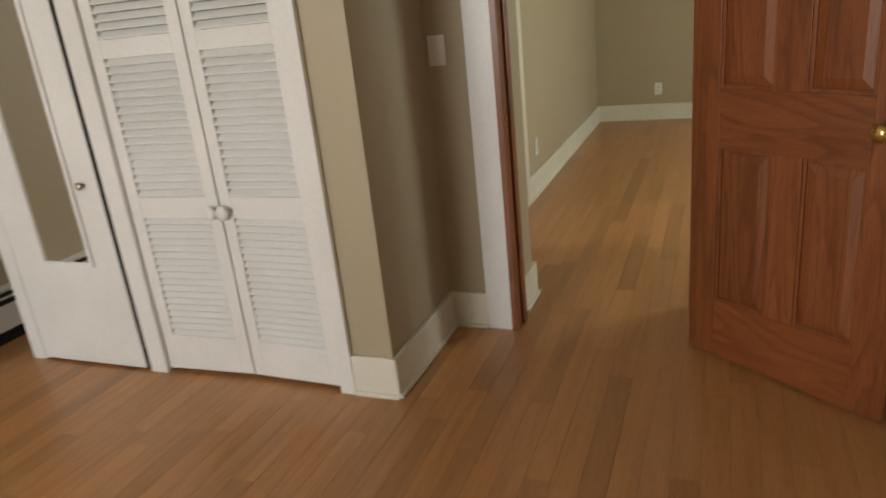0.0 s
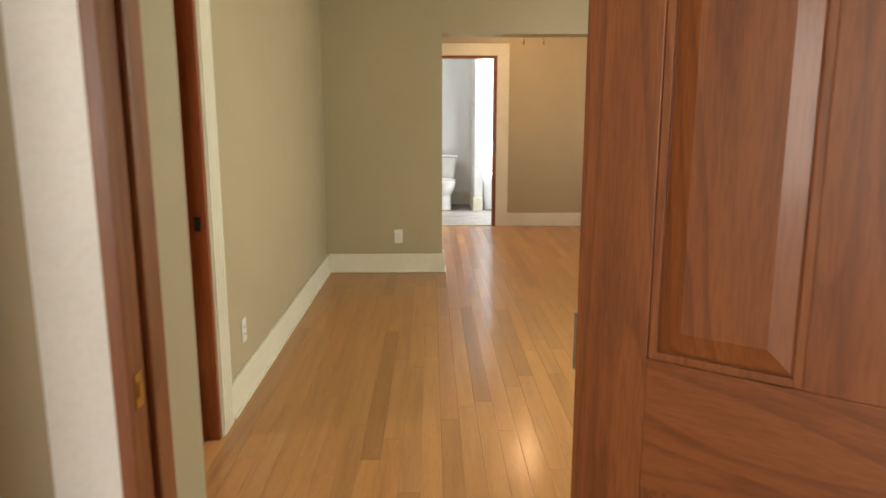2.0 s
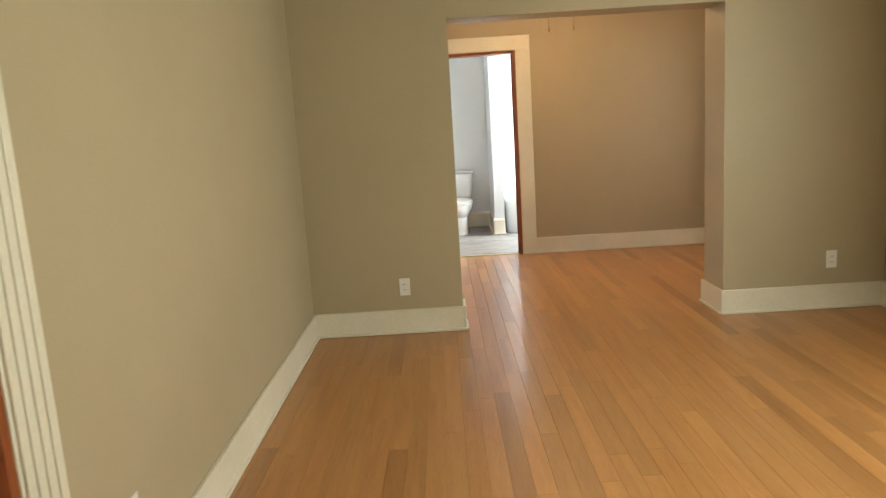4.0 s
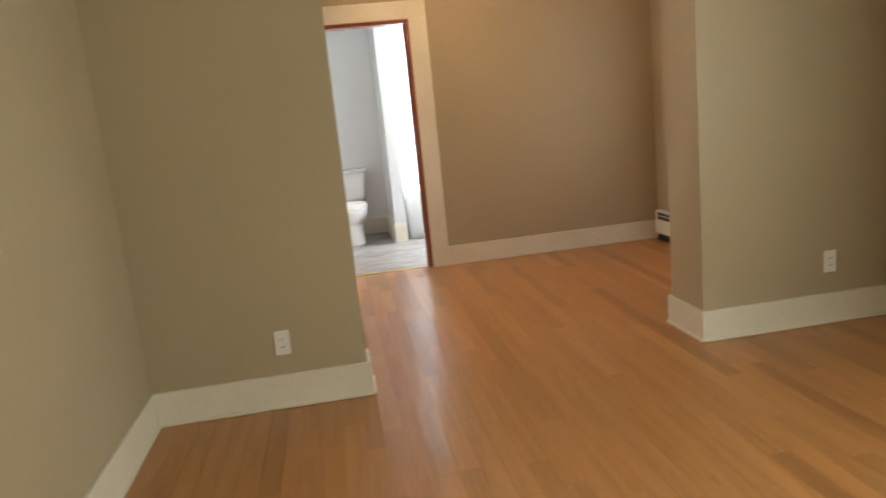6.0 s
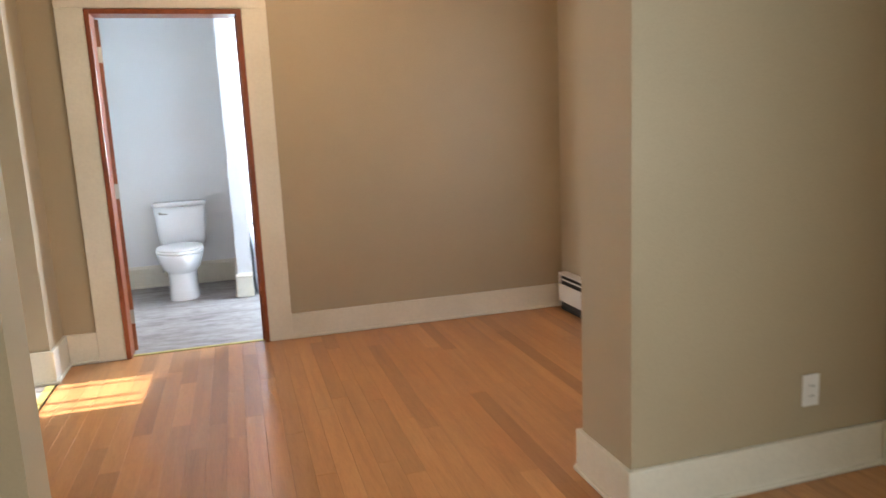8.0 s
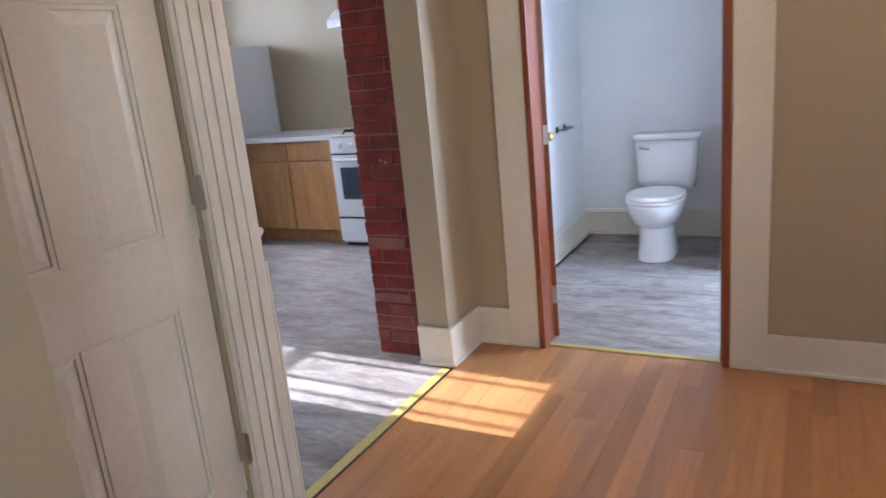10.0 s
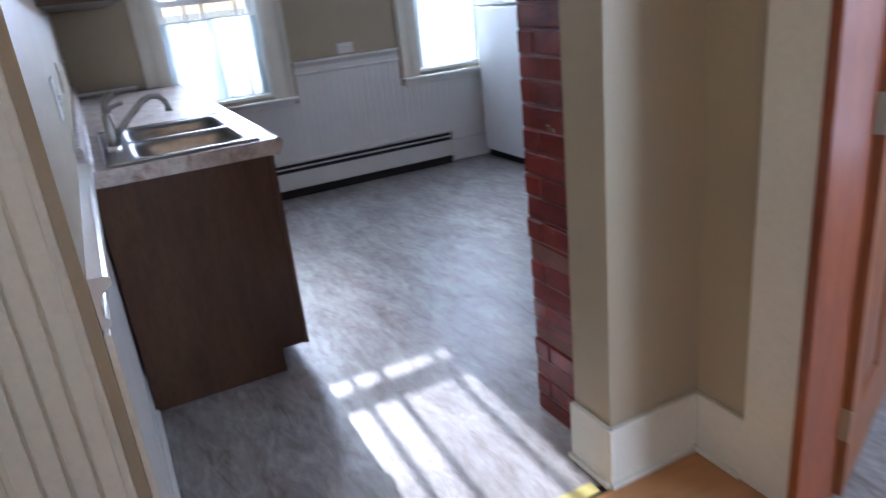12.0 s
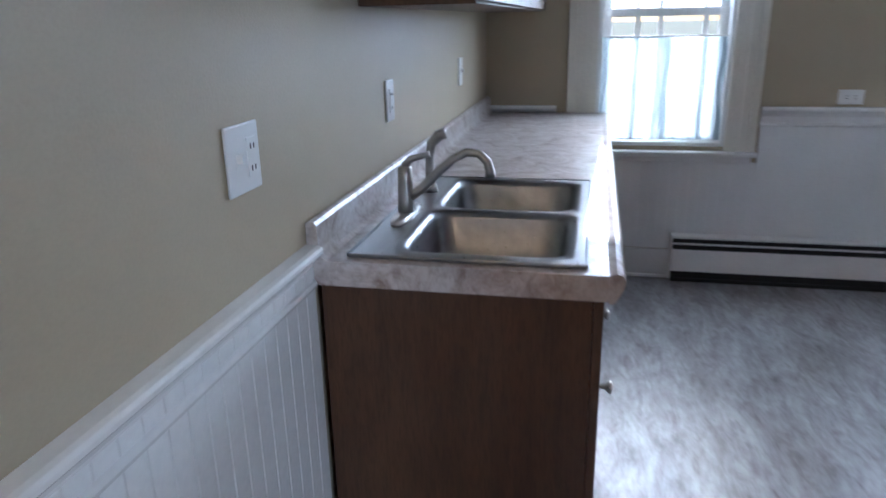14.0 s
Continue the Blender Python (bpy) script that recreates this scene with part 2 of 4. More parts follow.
BRICK, VINYL, LAMINATE, GLASS, MIRROR, SHEER = brick_paint(), vinyl(), laminate(), glass(), mirror(), sheer()
BULB = glow("lit_glass_shade", (1.0, 0.66, 0.36), 12.0)


# ---- mesh helpers ----
def box(bm, x0, x1, y0, y1, z0, z1):
    m = pose((x0 + x1) / 2, (y0 + y1) / 2, (z0 + z1) / 2) @ Matrix.Diagonal((abs(x1 - x0), abs(y1 - y0), abs(z1 - z0), 1))
    bmesh.ops.create_cube(bm, size=1, matrix=m)


def ring_loft(bm, rings, cap0=True, cap1=True):
    """Joins rings of equally many points."""
    vs = [[bm.verts.new(p) for p in r] for r in rings]
    k = len(vs[0])
    for a, b in zip(vs, vs[1:]):
        for i in range(k):
            bm.faces.new((a[i], a[(i + 1) % k], b[(i + 1) % k], b[i]))
    if cap0:
        bm.faces.new(vs[0][::-1])
    if cap1:
        bm.faces.new(vs[-1])


def oval(cx, cy, rx, ry, z, power=2.0, k=28):
    out = []
    for i in range(k):
        a = 2 * math.pi * i / k
        c, s = math.cos(a), math.sin(a)
        out.append((cx + rx * math.copysign(abs(c) ** (2 / power), c), cy + ry * math.copysign(abs(s) ** (2 / power), s), z))
    return out


def tube(bm, pts, r, k=12):
    pts = [Vector(p) for p in pts]
    rs = r if isinstance(r, (list, tuple)) else [r] * len(pts)
    rings, up = [], Vector((0.123, 0.456, 0.88))
    for i, p in enumerate(pts):
        d = (pts[min(i + 1, len(pts) - 1)] - pts[max(i - 1, 0)]).normalized()
        u = d.cross(up).normalized()
        up = u.cross(d)
        w = d.cross(u)
        rings.append([p + (u * math.cos(2 * math.pi * j / k) + w * math.sin(2 * math.pi * j / k)) * rs[i] for j in range(k)])
    ring_loft(bm, rings)


def finish(name, bm, mat, parent=None, bevel=0.0, smooth=False, segments=2):
    bmesh.ops.recalc_face_normals(bm, faces=bm.faces)
    me = bpy.data.meshes.new(name)
    bm.to_mesh(me)
    bm.free()
    me.materials.append(mat)
    if smooth:
        for p in me.polygons:
            p.use_smooth = True
    ob = new(name, me)
    if parent:
        ob.parent = parent
    if bevel:
        b = ob.modifiers.new("bevel", "BEVEL")
        b.width, b.segments, b.limit_method = bevel, segments, "ANGLE"
    return ob


def boxes(name, mat, items, parent=None, bevel=0.0):
    bm = bmesh.new()
    for it in items:
        box(bm, *it)
    return finish(name, bm, mat, parent, bevel)


def thing(name, m, label, category, group="", kind=""):
    ob = new(name)
    ob.matrix_world = m
    ob.empty_display_size = 0.1
    return tagged(ob, label, category, group, kind)


def lathe(name, mat, profile, parent=None, m=None, k=20):
    """Turns (radius, height) about z."""
    bm = bmesh.new()
    ring_loft(bm, [oval(0, 0, r, r, z, 2.0, k) for r, z in profile])
    if m:
        bm.transform(m)
    return finish(name, bm, mat, parent, 0, True)


# ---- setting: floors, walls, ceiling ----
Z1 = 2.62


def structure(name, mat, items, label, bevel=0.0):
    return tagged(boxes(name, mat, items, None, bevel), label, "", "", "structure")


structure("ground", GRASS, [(-400, 400, -400, 400, -0.9, -0.6)], "plain lawn round the house")
structure("foundation", SOIL, [(-4.4, 3.2, -1.9, 13.6, -0.6, -0.03)], "boarded subfloor of the house")
vinyl_floor = structure("floor_kitchen", VINYL, [(-4.3, -0.43, 9.55, 13.45, -0.03, 0.0)], "grey wood-look vinyl kitchen floor")
structure("floor_bath", VINYL, [(-0.6, 2.4, 11.10, 13.45, -0.03, 0.0)], "grey wood-look vinyl bathroom floor")
structure("ceiling", CEIL, [(-4.4, 3.2, -1.9, 13.6, Z1, Z1 + 0.12)], "white plaster ceiling")

# bedroom
structure("wall_bedroom_south", PAINT, [(-3.2, -2.7, -1.8, -1.6, 0, Z1), (-1.1, 3.1, -1.8, -1.6, 0, Z1), (-2.7, -1.1, -1.8, -1.6, 0, 0.7), (-2.7, -1.1, -1.8, -1.6, 2.15, Z1)], "olive tan painted bedroom wall")
structure("wall_bedroom_west", PAINT, [(-3.2, -3.04, -1.6, 3.45, 0, Z1)], "olive tan painted bedroom wall")
structure("wall_bedroom_east", PAINT, [(0.99, 1.11, -1.6, 3.45, 0, Z1), (2.9, 3.1, -1.6, 3.45, 0, Z1)], "olive tan painted bedroom wall")
structure("wall_bedroom_north", PAINT, [(-3.2, -0.53, 3.45, 3.82, 0, Z1), (0.292, 3.1, 3.45, 3.82, 0, Z1), (-0.53, 0.292, 3.45, 3.82, 2.06, Z1)], "olive tan painted wall with a doorway")
structure("closet_wall", PAINT, [(-0.99, -0.81, 2.82, 3.45, 0, Z1), (-2.69, -2.61, 2.82, 3.45, 0, Z1), (-2.61, -0.99, 2.82, 3.45, 2.10, Z1)], "olive tan painted closet block")
# lining and partition coloured near-black to paint in the closet's shade
structure("closet_shade_lining", DARK, [(-2.61, -0.99, 3.40, 3.45, 0, 2.10), (-2.02, -1.90, 2.825, 3.40, 0, 2.10)], "near-black closet lining that stands in for shade")
# living room
structure("wall_living_west", PAINT, [(-1.06, -0.94, 3.82, 4.42, 0, Z1), (-1.06, -0.94, 5.195, 8.44, 0, Z1), (-1.06, -0.94, 4.42, 5.195, 2.06, Z1)], "olive tan painted wall with a doorway")
structure("wall_living_east", PAINT, [(2.9, 3.1, 3.82, 5.0, 0, Z1), (2.9, 3.1, 6.4, 8.44, 0, Z1), (2.9, 3.1, 5.0, 6.4, 0, 0.7), (2.9, 3.1, 5.0, 6.4, 2.15, Z1)], "olive tan painted wall")
structure("wall_living_north", PAINT, [(-1.12, 0.07, 8.44, 8.62, 0, Z1), (1.825, 3.1, 8.44, 8.78, 0, Z1), (0.07, 1.825, 8.44, 8.70, 2.03, Z1)], "olive tan painted wall with a wide cased opening")
# side bedroom
structure("wall_side_room", PINK, [(-4.5, -1.06, 7.46, 7.6, 0, Z1), (-4.5, -1.12, 3.7, 3.82, 0, Z1), (-4.5, -4.3, 3.82, 3.9, 0, Z1), (-4.5, -4.3, 4.4, 7.46, 0, Z1), (-4.5, -4.3, 3.9, 4.4, 0, 0.7), (-4.5, -4.3, 3.9, 4.4, 2.15, Z1)], "rose beige painted side room wall")
# dining room
structure("wall_dining_west", PAINT, [(-0.60, -0.42, 8.62, 8.68, 0, Z1), (-0.60, -0.42, 9.40, 9.62, 0, Z1), (-0.60, -0.42, 8.68, 9.40, 2.06, Z1), (-0.60, -0.42, 9.62, 10.75, 2.10, Z1), (-0.58, -0.42, 10.75, 11.07, 0, Z1)], "olive tan painted wall with a kitchen opening")
structure("wall_dining_north", PAINT, [(-0.60, -0.07, 11.07, 11.19, 0, Z1), (0.76, 3.1, 11.07, 11.19, 0, Z1), (-0.07, 0.76, 11.07, 11.19, 2.05, Z1)], "olive tan painted wall with the bathroom doorway")
structure("wall_dining_east", PAINT, [(2.86, 3.1, 8.78, 9.2, 0, Z1), (2.86, 3.1, 10.1, 11.07, 0, Z1), (2.86, 3.1, 9.2, 10.1, 0, 0.8), (2.86, 3.1, 9.2, 10.1, 2.1, Z1)], "olive tan painted wall")
# bathroom
structure("wall_bath_north", BATHP, [(-0.6, 2.5, 13.28, 13.45, 0, Z1)], "pale painted bathroom wall")
structure("wall_bath_west", BATHP, [(-0.60, -0.48, 11.19, 13.28, 0, Z1)], "pale painted bathroom wall")
structure("wall_bath_pier", BATHP, [(0.60, 0.72, 12.48, 13.28, 0, Z1)], "pale painted pier beside the bathtub")
structure("wall_bath_east", BATHP, [(2.36, 2.5, 11.19, 12.2, 0, Z1), (2.36, 2.5, 13.0, 13.28, 0, Z1), (2.36, 2.5, 12.2, 13.0, 0, 1.05), (2.36, 2.5, 12.2, 13.0, 2.05, Z1)], "pale painted bathroom wall")
structure("wall_bath_south", BATHP, [(0.92, 2.36, 11.194, 11.24, 0, Z1)], "pale painted bathroom wall")
# kitchen
W1 = (10.21, 10.88)
W2 = (12.03, 12.66)
WZ = (0.74, 2.12)
structure("wall_kitchen_south", PAINT, [(-4.4, -0.60, 9.45, 9.62, 0, Z1)], "olive tan painted kitchen wall over the wainscot")
structure("wall_kitchen_west", PAINT, [(-4.4, -4.2, 9.62, W1[0], 0, Z1), (-4.4, -4.2, W1[1], W2[0], 0, Z1), (-4.4, -4.2, W2[1], 13.30, 0, Z1), (-4.4, -4.2, W1[0], W1[1], 0, WZ[0]), (-4.4, -4.2, W2[0], W2[1], 0, WZ[0]), (-4.4, -4.2, W1[0], W1[1], WZ[1], Z1), (-4.4, -4.2, W2[0], W2[1], WZ[1], Z1)], "olive tan painted kitchen wall with two windows")
structure("wall_kitchen_north", PAINT, [(-4.4, -0.60, 13.30, 13.45, 0, Z1)], "olive tan painted kitchen wall behind the stove")


# ---- trim ----
BASE_Z = 0.165


def baseboard(mat, runs, label="tall painted baseboard with shoe moulding", height=BASE_Z):
    """Runs: (axis, fixed, a, b, side): along the axis from a to b, standing off the wall at fixed towards side."""
    for axis, fixed, a, b, side in runs:
        bm = bmesh.new()
        for d, z0, z1 in ((0.019, 0.0, height), (0.032, 0.0, 0.018)):
            lo, hi = sorted((fixed + side * 0.0005, fixed + side * d))
            if axis == "x":
                box(bm, a, b, lo, hi, z0 + 0.001, z1)
            else:
                box(bm, lo, hi, a, b, z0 + 0.001, z1)
        tagged(finish("baseboard", bm, mat, None, 0.004), label, "", "", "structure")


def baseboard_cap(mat, runs):
    """A moulded strip that crowns a baseboard, set like baseboard()."""
    prof = [(0.0005, 0.1655), (0.019, 0.1655), (0.022, 0.170), (0.021, 0.178), (0.014, 0.184), (0.011, 0.194), (0.006, 0.199), (0.0005, 0.200)]
    for axis, fixed, a, b, side in runs:
        bm = bmesh.new()
        if axis == "x":
            ring_loft(bm, [[(e, fixed + side * d, z) for d, z in prof] for e in (a, b)])
        else:
            ring_loft(bm, [[(fixed + side * d, e, z) for d, z in prof] for e in (a, b)])
        tagged(finish("trim", bm, mat), "moulded cap on the baseboard", "", "", "structure")


baseboard(TRIM, [
    ("x", 3.45, -0.79, -0.64, -1), ("y", -0.81, 2.80, 3.45, 1), ("x", 2.82, -0.978, -0.79, -1), ("x", 3.45, 0.355, 0.97, -1), ("y", 0.99, -1.6, 3.45, -1),
    ("y", -0.53, 3.60, 3.84, 1), ("y", 0.292, 3.58, 3.84, -1), ("x", 3.82, -0.94, -0.53, 1), ("x", 3.82, 0.292, 2.9, 1), ("x", 3.45, -3.04, -2.69, -1),
    ("y", -0.94, 5.36, 8.44, 1), ("x", 8.44, -0.92, 0.09, -1), ("y", 0.07, 8.42, 8.64, 1), ("x", 8.44, 1.805, 2.88, -1), ("y", 1.825, 8.42, 8.80, -1),
    ("y", 2.9, 3.84, 8.44, -1), ("x", 11.07, 0.92, 2.84, -1),
    ("x", 8.62, -0.42, 0.09, 1), ("x", 8.78, 1.805, 2.86, 1)])
baseboard(TRIM, [("x", 11.07, -0.40, -0.235, -1), ("y", -0.42, 10.73, 11.07, 1), ("x", 10.75, -0.58, -0.40, -1)], height=0.19)
baseboard(TRIM, [("x", 13.28, -0.48, 0.60, -1), ("y", -0.48, 11.30, 13.28, 1), ("x", 12.48, 0.585, 0.72, -1), ("y", 0.60, 12.48, 13.28, -1)], "cream bathroom baseboard with a moulded cap", 0.165)
baseboard_cap(TRIM, [("x", 13.28, -0.48, 0.60, -1), ("y", -0.48, 11.30, 13.28, 1), ("x", 12.48, 0.585, 0.72, -1), ("y", 0.60, 12.48, 13.28, -1)])
baseboard(TRIM, [("x", 7.46, -4.3, -1.06, -1)], "white side room baseboard")


def casing_board(name, mat, x0, x1, y0, y1, z0, z1, face, flutes=3, label="painted door casing"):
    """A flat board with raised ribs on the side that it faces ('x+', 'x-', 'y+' or 'y-')."""
    bm = bmesh.new()
    box(bm, x0, x1, y0, y1, z0, z1)
    along_y = face[0] == "x"
    a, b = (y0, y1) if along_y else (x0, x1)
    w = (b - a) / (2 * flutes + 1) if flutes else 0
    for i in range(flutes):
        lo = a + w * (2 * i + 1) - w * 0.35
        hi = a + w * (2 * i + 2) + w * 0.35
        d = 0.007
        if along_y:
            f = (x1, x1 + d) if face == "x+" else (x0 - d, x0)
            box(bm, f[0], f[1], lo, hi, z0, z1 - 0.001)
        else:
            f = (y1, y1 + d) if face == "y+" else (y0 - d, y0)
            box(bm, lo, hi, f[0], f[1], z0, z1 - 0.001)
    return tagged(finish(name, bm, mat, None, 0.003), label, "", "", "structure")


# bedroom doorway: white flat casing, oak jamb with stop
casing_board("door_casing", WHITE, -0.64, -0.505, 3.428, 3.4495, 0, 2.06, "y-", 0, "white flat door casing")
casing_board("door_casing", WHITE, 0.265, 0.355, 3.428, 3.4495, 0, 2.06, "y-", 0, "white flat door casing")
casing_board("door_casing", WHITE, -0.65, 0.365, 3.428, 3.4495, 2.06, 2.22, "y-", 0, "white flat door casing")
tagged(boxes("door_jamb", OAK_DOOR, [(-0.529, -0.502, 3.425, 3.585, 0, 2.06), (0.262, 0.291, 3.425, 3.565, 0, 2.06), (-0.502, 0.262, 3.425, 3.585, 2.03, 2.06), (-0.502, -0.490, 3.49, 3.53, 0, 2.03), (0.250, 0.262, 3.49, 3.53, 0, 2.03)], None, 0.003), "oak door jamb with a stop", "", "", "structure")
# side room doorway
casing_board("door_casing", TRIM, -0.9395, -0.920, 5.19, 5.355, 0, 2.06, "x+", 4, "cream fluted door casing")
casing_board("door_casing", TRIM, -0.9395, -0.920, 4.26, 4.425, 0, 2.06, "x+", 4, "cream fluted door casing")
casing_board("door_casing", TRIM, -0.9395, -0.915, 4.25, 5.365, 2.06, 2.19, "x+", 0, "cream door head casing")
tagged(boxes("door_jamb", JAMB, [(-1.065, -0.925, 5.165, 5.194, 0, 2.06), (-1.065, -0.925, 4.421, 4.45, 0, 2.06), (-1.065, -0.925, 4.45, 5.165, 2.03, 2.06), (-1.03, -0.995, 5.153, 5.165, 0, 2.03)], None, 0.003), "red stained door jamb", "", "", "structure")
casing_board("door_casing", WHITE, -1.08, -1.0605, 5.195, 5.30, 0, 2.06, "x-", 0, "white door casing in the side room")
# dining room: door and kitchen opening share the fluted board
casing_board("door_casing", TRIM, -0.4195, -0.398, 9.405, 9.597, 0, 2.10, "x+", 4, "cream fluted casing beside the kitchen opening")
casing_board("door_casing", TRIM, -0.4195, -0.398, 8.625, 8.675, 0, 2.06, "x+", 0, "cream door casing")
casing_board("door_casing", TRIM, -0.4195, -0.395, 8.625, 10.73, 2.10, 2.24, "x+", 0, "cream head casing over the kitchen opening")
casing_board("door_casing", TRIM, -0.459, -0.4205, 9.6205, 9.634, 0, 0.845, "y+", 0, "cream lining of the kitchen opening")
# bathroom doorway
casing_board("door_casing", TRIM, -0.235, -0.085, 11.048, 11.0695, 0, 2.07, "y-", 0, "cream flat door casing")
casing_board("door_casing", TRIM, 0.775, 0.922, 11.048, 11.0695, 0, 2.07, "y-", 0, "cream flat door casing")
casing_board("door_casing", TRIM, -0.235, 0.922, 11.046, 11.0695, 2.07, 2.21, "y-", 0, "cream flat head casing")
tagged(boxes("door_jamb", JAMB, [(-0.084, -0.055, 11.042, 11.2, 0, 2.065), (0.745, 0.774, 11.042, 11.2, 0, 2.065), (-0.055, 0.745, 11.042, 11.2, 2.037, 2.065), (0.733, 0.745, 11.09, 11.13, 0, 2.037)], None, 0.003), "red stained door jamb", "", "", "structure")
# thresholds
tagged(boxes("trim", YELLOW, [(-0.45, -0.405, 9.60, 10.70, 0.001, 0.006)], None, 0.002), "yellow metal floor strip at the kitchen", "", "", "structure")
tagged(boxes("trim", YELLOW, [(-0.054, 0.744, 11.085, 11.12, 0.001, 0.006)], None, 0.002), "yellow metal floor strip at the bathroom", "", "", "structure")


# ---- kitchen wainscot ----
def beadboard(axis, fixed, a, b, side, z0, z1):
    bm = bmesh.new()
    x = a
    while x < b - 0.004:
        e = min(x + 0.051, b)
        lo, hi = sorted((fixed, fixed + side * 0.012))
        if axis == "x":
            box(bm, x + 0.0018, e - 0.0018, lo, hi, z0, z1)
        else:
            box(bm, lo, hi, x + 0.0018, e - 0.0018, z0, z1)
        x = e
    lo, hi = sorted((fixed, fixed + side * 0.008))
    if axis == "x":
        box(bm, a, b, lo, hi, z0, z1)
    else:
        box(bm, lo, hi, a, b, z0, z1)
    return tagged(finish("wainscot", bm, WHITE, None, 0.0008), "white painted beadboard wainscot", "", "", "structure")


beadboard("x", 9.6205, -1.63, -0.46, 1, 0.17, 0.90)
beadboard("y", -4.1995, 9.63, W1[0] - 0.2, 1, 0.17, 0.90)
beadboard("y", -4.1995, W1[0] - 0.2, W1[1] + 0.17, 1, 0.17, 0.66)
beadboard("y", -4.1995, W1[1] + 0.17, W2[0] - 0.17, 1, 0.17, 0.90)
beadboard("y", -4.1995, W2[0] - 0.17, 13.29, 1, 0.17, 0.66)
baseboard(WHITE, [("x", 9.62, -1.63, -0.46, 1), ("y", -4.2, 9.63, 13.29, 1)], "white kitchen baseboard")


def chair_rail(axis, fixed, a, b, side):
    """A moulded rail: a bead below, a cove, and a rounded nosing on top."""
    prof = [(0.0005, 0.851), (0.013, 0.851), (0.018, 0.855), (0.020, 0.862), (0.017, 0.869), (0.011, 0.873), (0.010, 0.891), (0.012, 0.905), (0.018, 0.917), (0.027, 0.923),
            (0.029, 0.927), (0.034, 0.929), (0.038, 0.934), (0.038, 0.941), (0.034, 0.947), (0.026, 0.950), (0.0005, 0.951)]
    bm = bmesh.new()
    if axis == "x":
        ring_loft(bm, [[(e, fixed + side * d, z) for d, z in prof] for e in (a, b)])
    else:
        ring_loft(bm, [[(fixed + side * d, e, z) for d, z in prof] for e in (a, b)])
    tagged(finish("chair_rail", bm, GLOSS, None), "white moulded chair rail", "", "", "structure")


chair_rail("x", 9.62, -1.625, -0.44, 1)
chair_rail("y", -4.2, 9.63, W1[0] - 0.205, 1)
chair_rail("y", -4.2, W1[1] + 0.165, W2[0] - 0.165, 1)


# ---- windows ----
def curtain(y0, y1, z0, z1, x, seed, label):
    rnd = random.Random(seed)
    cols, rows = 90, 14
    ph = [rnd.uniform(0, 6.3) for _ in range(4)]
    bm = bmesh.new()
    grid = []
    for j in range(rows + 1):
        v = j / rows
        line = []
        for i in range(cols + 1):
            u = i / cols
            y = y0 + (y1 - y0) * u + 0.006 * math.sin(9 * v + ph[0] + 12 * u)
            d = 0.006 * math.sin(70 * u + ph[1]) + 0.005 * math.sin(31 * u + ph[2] + v) + 0.002 * math.sin(123 * u + ph[3])
            line.append(bm.verts.new((x + d * (1.1 - 0.4 * v), y, z0 + (z1 - z0) * v)))
        grid.append(line)
    for a, b in zip(grid, grid[1:]):
        for i in range(cols):
            bm.faces.new((a[i], a[i + 1], b[i + 1], b[i]))
    return tagged(finish("curtain", bm, SHEER, None, 0, True), label, "curtain", "window curtains")


